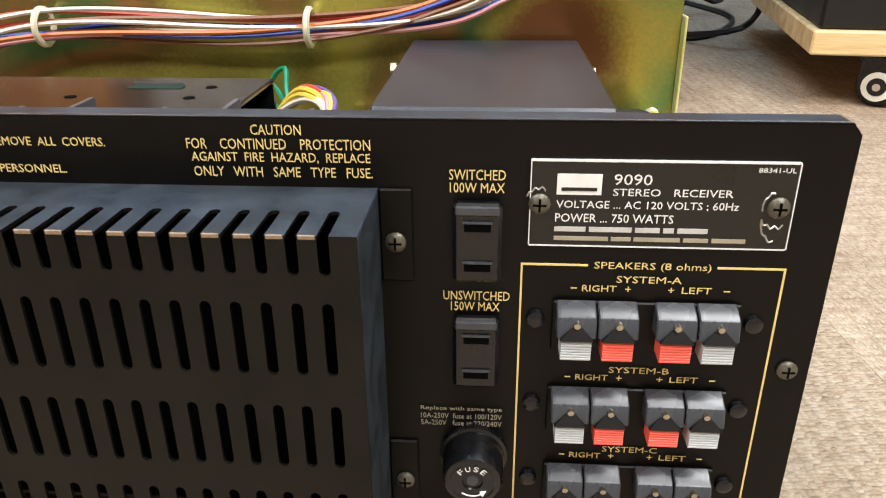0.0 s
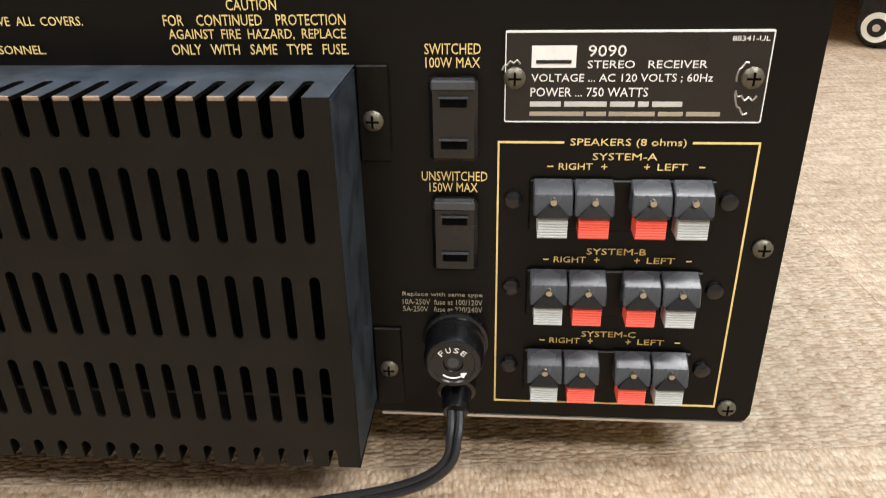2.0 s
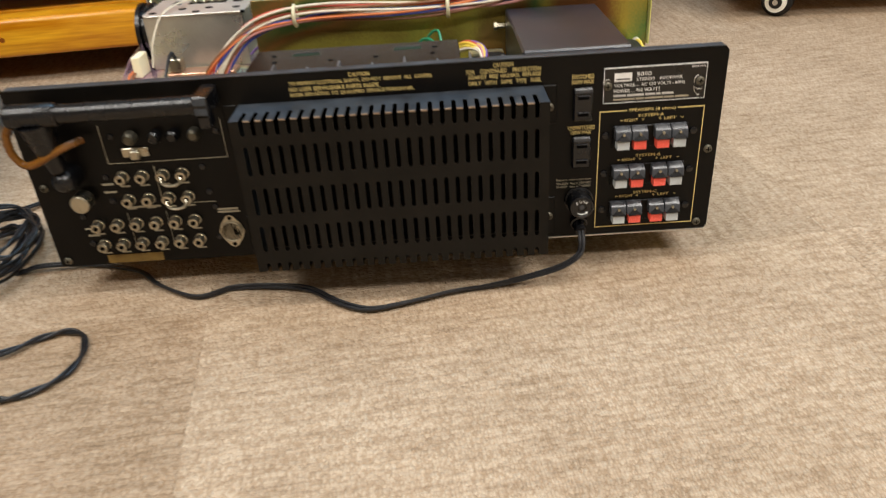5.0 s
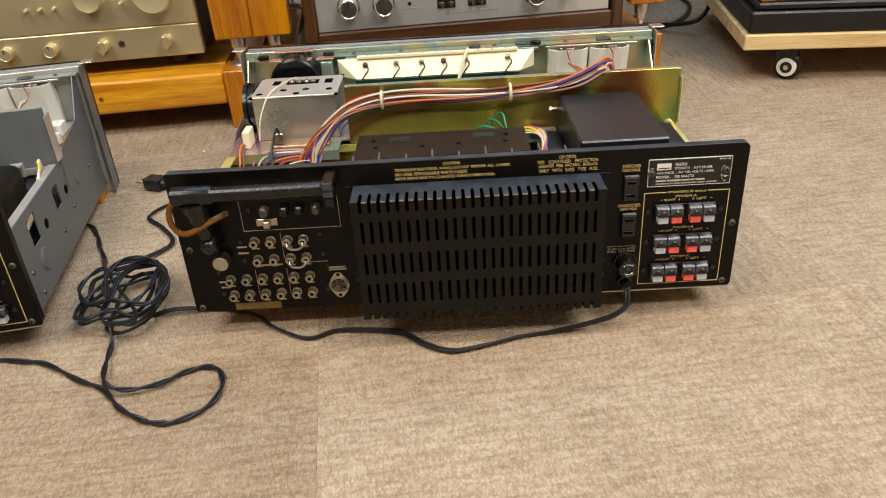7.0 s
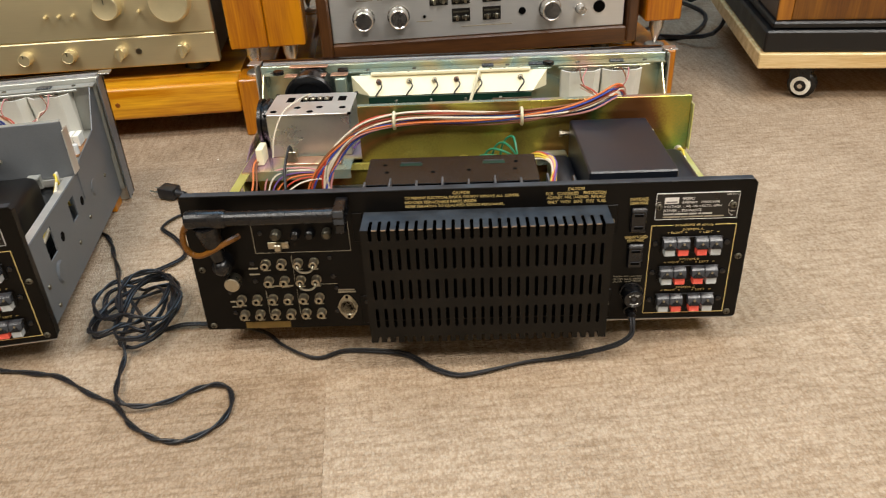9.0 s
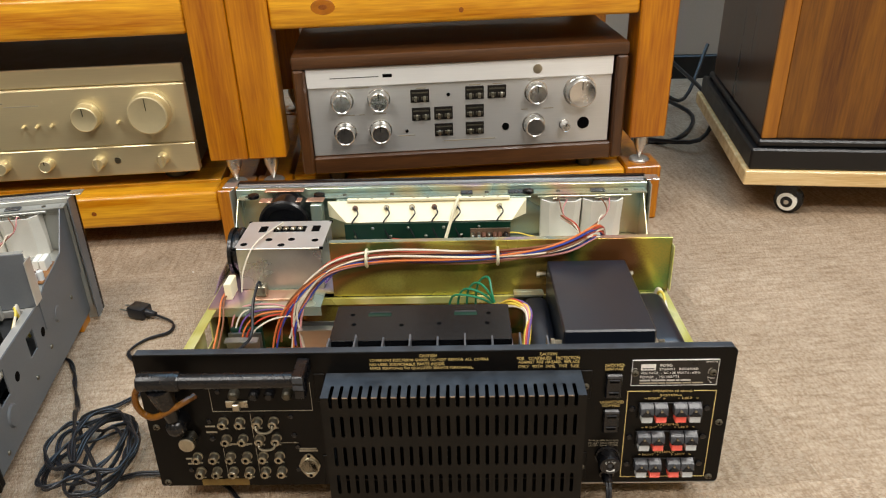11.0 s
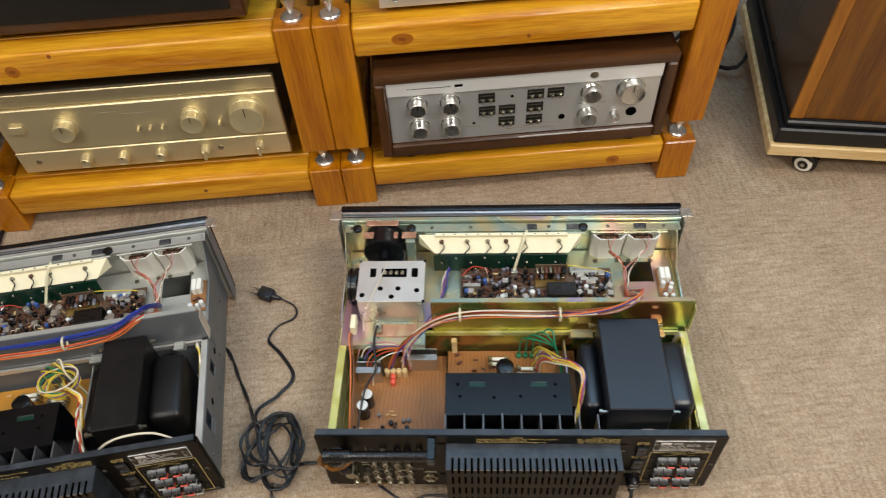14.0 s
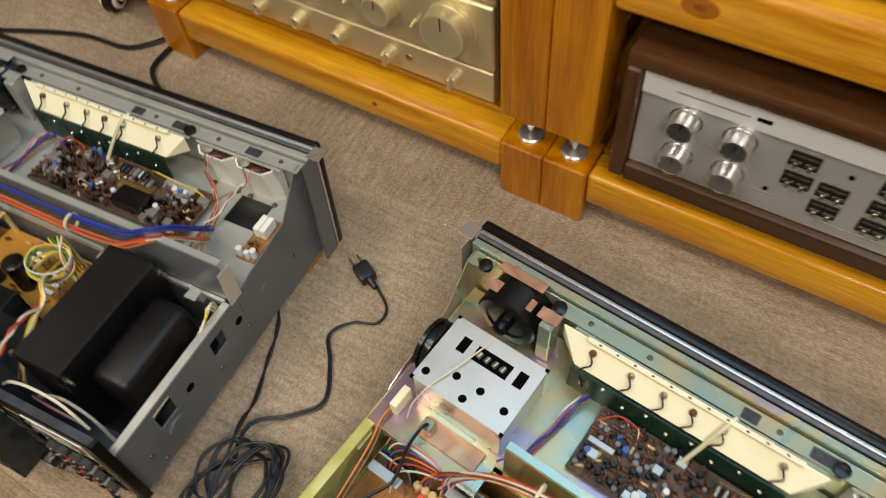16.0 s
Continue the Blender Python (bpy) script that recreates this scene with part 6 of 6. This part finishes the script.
    for k in range(4):
        x = 0.011 + 0.010 * k
        hookup(rec, ((x, 0.184, 0.048), (x + 0.002, 0.181, 0.092 + 0.006 * k), (x + 0.014, 0.174, 0.106 + 0.007 * k), (0.060, 0.164 - 0.002 * k, 0.098 + 0.004 * k), (0.070 + 0.001 * k, 0.150, 0.062), (0.073, 0.136 - 0.003 * k, 0.040)), "green" if st["aerial"] else ("yellow", "green", "yellow", "white")[k], 0.0013)
    for x0, x1 in ((0.084, 0.1165), (0.2060, 0.2200)):
        part("corner_bracket", box(B(x0, x1, 0.1880, 0.1940, 0.0850, 0.1010, bev=0.0005), x0, x1, 0.1800, 0.1878, 0.0990, 0.1010), M["zinc"] if st["aerial"] else M["pale_steel"], rec)
    part("hole_tag", box(B(-0.0900, -0.0820, 0.1900, 0.1945, 0.0437, 0.0800, bev=0.001), -0.0900, -0.0820, 0.1850, 0.1898, 0.0780, 0.0800), M["pine_raw"], rec)
    if not st["aerial"]:
        for k in range(9):
            hookup(rec, [(0.050 + (0.021 + 0.0012 * k) * math.cos(q), 0.150 + (0.020 + 0.001 * (k % 4)) * math.sin(q), 0.098 + 0.0022 * k + 0.006 * math.sin(q + k)) for q in [0.5 * j + 0.4 * k for j in range(11)]], ("yellow", "yellow", "white", "yellow", "green", "yellow", "violet", "yellow", "white")[k], 0.0012)
        for s in (0, math.pi):
            hookup(rec, [(0.090 + 0.020 * i / 12 + 0.0016 * math.cos(i * 1.5 + s), 0.110 - 0.100 * i / 12, 0.116 + 0.020 * math.sin(i / 12 * 3.1) + 0.0016 * math.sin(i * 1.5 + s)) for i in range(13)], "white" if s else "red", 0.0014)
        hookup(rec, ((0.122, 0.018, 0.120), (0.145, 0.020, 0.141), (0.172, 0.022, 0.148), (0.205, 0.022, 0.144), (0.232, 0.018, 0.122)), "white", 0.0016)
    hookup(rec, ((-0.236, 0.205, 0.104), (-0.240, 0.180, 0.100), (-0.236, 0.150, 0.088), (-0.234, 0.100, 0.070), (-0.232, 0.050, 0.055), (-0.228, 0.025, 0.035)), "orange")
    hookup(rec, ((-0.234, 0.205, 0.104), (-0.237, 0.180, 0.099), (-0.232, 0.150, 0.086), (-0.230, 0.100, 0.068), (-0.228, 0.050, 0.053), (-0.224, 0.025, 0.035)), "brown")
    hookup(rec, ((-0.197, 0.194, 0.111), (-0.198, 0.186, 0.118), (-0.202, 0.168, 0.100), (-0.200, 0.140, 0.078), (-0.214, 0.110, 0.070), (-0.222, 0.060, 0.050)), "black", 0.0017)
    for k, c in enumerate(("white", "red", "orange", "violet", "white", "pink")):
        hookup(rec, ((-0.158, 0.168, 0.085 + 0.002 * k), (-0.168 - 0.003 * k, 0.164 + 0.002 * k, 0.088 + 0.002 * k), (-0.188 - 0.006 * k, 0.158 + 0.003 * k, 0.084 + 0.002 * k), (-0.204 - 0.005 * k, 0.150 + 0.003 * k, 0.070), (-0.208 - 0.004 * k, 0.140 + 0.003 * k, 0.034)), c, 0.0010)
    hookup(rec, ((-0.186, 0.284, 0.149), (-0.194, 0.250, 0.153), (-0.206, 0.215, 0.150), (-0.216, 0.198, 0.128), (-0.219, 0.190, 0.105)), "white", 0.0009)
    loom(rec, rng, ((-0.095, 0.304, 0.104), (-0.100, 0.285, 0.106), (-0.105, 0.255, 0.101), (-0.110, 0.225, 0.100), (-0.112, 0.206, 0.100)), ("blue", "violet", "pink", "white", "blue", "orange", "brown"), 0.0058, 0.0011)
    loom(rec, rng, ((0.150, 0.312, 0.138), (0.168, 0.300, 0.128), (0.174, 0.285, 0.110), (0.174, 0.262, 0.104), (0.176, 0.236, 0.102)), ("red", "brown", "white", "orange"), 0.0028, 0.0010)
    loom(rec, rng, ((0.200, 0.312, 0.138), (0.192, 0.302, 0.130), (0.182, 0.290, 0.112), (0.175, 0.266, 0.103)), ("white", "brown"), 0.0020, 0.0010)
    hookup(rec, ((0.060, 0.304, 0.106), (0.085, 0.296, 0.124), (0.110, 0.296, 0.120), (0.135, 0.300, 0.110), (0.155, 0.296, 0.106)), "yellow", 0.0009)
    hookup(rec, ((-0.074, 0.288, 0.110), (-0.060, 0.300, 0.116), (-0.045, 0.302, 0.114), (-0.030, 0.298, 0.108)), "red", 0.0009)
    for k, c in enumerate(("white", "white", "yellow")):
        hookup(rec, ((0.236 + 0.003 * k, 0.190, 0.060), (0.240, 0.186 - 0.004 * k, 0.102), (0.2445, 0.165, 0.100), (0.243 - 0.002 * k, 0.120, 0.070), (0.241, 0.060, 0.060), (0.236, 0.030, 0.040)), c, 0.0015)
    hookup(rec, ((0.125, 0.030, 0.070), (0.150, 0.033, 0.090), (0.175, 0.034, 0.098), (0.205, 0.032, 0.090), (0.225, 0.028, 0.060)), "white", 0.0018)
    hookup(rec, ((0.110, 0.030, 0.060), (0.130, 0.026, 0.080), (0.160, 0.024, 0.088), (0.190, 0.026, 0.075)), "pink", 0.0015)
    # feet
    for x in (-0.2, 0.2):
        part("foot", C((x, 0.06, -0.0255), (x, 0.06, 0.0004), 0.014, 0.016), M["speaker_black"], rec)
        part("front_foot", B(x * 1.22 - 0.008, x * 1.22 + 0.008, 0.318, 0.350, -0.0128, 0.0004, bev=0.001), M["pine_z"], rec, "small varnished timber packing block")


def receiver(m, st, seed):
    rng = random.Random(seed)
    rec = thing("stereo_receiver", m, st["label"], "receiver", "opened stereo receivers")
    rear_panel(rec, st)
    inside(rec, st, rng)
    return rec


LEAN = pose(0, 0, 0.03, -3.0, 0, 0)
receiver(LEAN, dict(loom=None, aerial=True, tray="zinc_olive", wall="zinc_yellow", lip="zinc_yellow", deck="zinc", shield="zinc_olive",
                    tray_label="yellow zinc-plated chassis tray", deck_label="rainbow chromate-plated deck plate", shield_label="olive-gold plated shield plate",
                    label="opened stereo receiver with yellow zinc chassis and black rear panel"), 3)
receiver(pose(-0.667, -0.054, 0, 0, 0, 10.4) @ LEAN, dict(loom=("blue", "orange", "blue", "orange", "blue", "red", "blue", "orange", "violet", "blue", "orange", "white"), aerial=False, tray="grey_steel", wall="grey_steel", lip="tin_lid", deck="pale_steel", shield="grey_steel",
                    tray_label="grey painted chassis tray", deck_label="pale grey plated deck plate", shield_label="grey steel shield plate",
                    label="opened stereo receiver with grey steel chassis and black rear panel"), 8)


# ---- mains cords ----
def cord(name_label, pts, twist, r=0.0022):
    c = thing("power_cord", Matrix.Identity(4), name_label, "power cord", "mains cords")
    two = smooth_path(pts, 6)
    for s in (-1, 1):
        line = []
        for i, p in enumerate(two):
            d = (two[min(i + 1, len(two) - 1)] - two[max(i - 1, 0)]).normalized()
            n = d.cross(Vector((0, 0, 1)))
            n = n.normalized() if n.length > 0.05 else Vector((1, 0, 0))
            a = i * twist
            line.append(p + s * r * 0.66 * (n * math.cos(a) + Vector((0, 0, 1)) * 0.85 * math.sin(a)))
        part("cable_strand", tube(bmesh.new(), line, r * 0.64, 8, 1, False), M["cord"], c)
    return c


COIL = (-0.353, 0.058)


def turns(n, a0, rx, ry, z0, rng, step=10):
    out = []
    for i in range(n * step):
        a = a0 + 2 * math.pi * i / step
        k = 1 + 0.24 * math.sin(2.3 * a + n) + 0.14 * math.sin(0.61 * a) + rng.uniform(-0.06, 0.06)
        out.append((COIL[0] + rx * k * math.cos(a) + 0.016 * math.sin(a * 0.37), COIL[1] + ry * k * math.sin(a), z0 + 0.0055 * (i / step) + 0.003 * math.sin(3 * a)))
    return out


rng = random.Random(11)
one = cord("black mains cord coiled on the carpet with a moulded plug", [(0.1575, -0.009, 0.0425), (0.1575, -0.018, 0.036), (0.1545, -0.023, 0.0265), (0.140, -0.0245, 0.017), (0.112, -0.025, 0.009), (0.082, -0.026, 0.0035), (0.052, -0.031, 0.004), (0.025, -0.039, 0.004), (-0.002, -0.046, 0.004), (-0.018, -0.045, 0.004), (-0.038, -0.034, 0.004), (-0.060, -0.016, 0.004), (-0.085, -0.009, 0.004), (-0.125, -0.006, 0.0035), (-0.153, -0.016, 0.0035), (-0.190, 0.005, 0.0035), (-0.213, 0.027, 0.0035), (-0.255, 0.042, 0.0035), (-0.300, 0.040, 0.007)] + turns(4, -0.4, 0.031, 0.047, 0.004, rng) + [(-0.390, 0.105, 0.018), (-0.365, 0.150, 0.006), (-0.346, 0.185, 0.0035), (-0.372, 0.225, 0.0035), (-0.397, 0.252, 0.0035), (-0.385, 0.280, 0.0035), (-0.360, 0.296, 0.0035), (-0.362, 0.318, 0.0035), (-0.388, 0.333, 0.006), (-0.405, 0.337, 0.009)], 0.06)
bm = box(bmesh.new(), -0.0105, 0.0105, 0.0, 0.026, -0.0075, 0.0085, bev=0.0025, seg=2)
lathe(bm, (0, -0.014, 0), (0, 1, 0), [(0, 0.0035), (0.008, 0.0045), (0.0145, 0.0062)], 12)
plug = part("plug", bm, M["cord"], one, "moulded black two-pin plug")
plug.matrix_basis = pose(-0.402, 0.336, 0.0095, 0, 0, 70.1)
for s in (-1, 1):
    q = Vector((-0.4265, 0.3448, 0.0095)) + s * 0.0055 * Vector((0.34, 0.94, 0))
    part("prong", tube(bmesh.new(), (q, q + 0.008 * Vector((-0.94, 0.34, 0)), q + 0.016 * Vector((-0.94, 0.34, 0))), 0.0012, 4), M["nickel"], one, "nickel plug blade")
cord("black mains cord with a doubled loop lying on the carpet", [(-0.520, -0.020, 0.0035), (-0.472, -0.023, 0.0035), (-0.430, -0.029, 0.0035), (-0.403, -0.036, 0.0035), (-0.365, -0.060, 0.0035), (-0.334, -0.076, 0.0035), (-0.312, -0.100, 0.0035), (-0.290, -0.115, 0.0035), (-0.270, -0.123, 0.0035), (-0.250, -0.121, 0.0035), (-0.228, -0.103, 0.0035), (-0.223, -0.078, 0.0035), (-0.231, -0.057, 0.0035), (-0.246, -0.051, 0.0035), (-0.264, -0.058, 0.0035), (-0.284, -0.076, 0.006), (-0.310, -0.084, 0.009), (-0.330, -0.076, 0.011), (-0.342, -0.045, 0.007), (-0.348, -0.012, 0.006)] + turns(3, 4.4, 0.033, 0.050, 0.018, rng) + [(-0.392, 0.105, 0.030), (-0.410, 0.140, 0.008), (-0.435, 0.185, 0.0035), (-0.450, 0.215, 0.0035), (-0.470, 0.240, 0.0035), (-0.510, 0.255, 0.0035), (-0.560, 0.262, 0.0035)], 0.5)
solid("lint_speck", B(-0.3805, -0.3775, 0.459, 0.4605, 0, 0.0012, bev=0.0004), M["white"], "small white lint speck on the carpet", "lint")
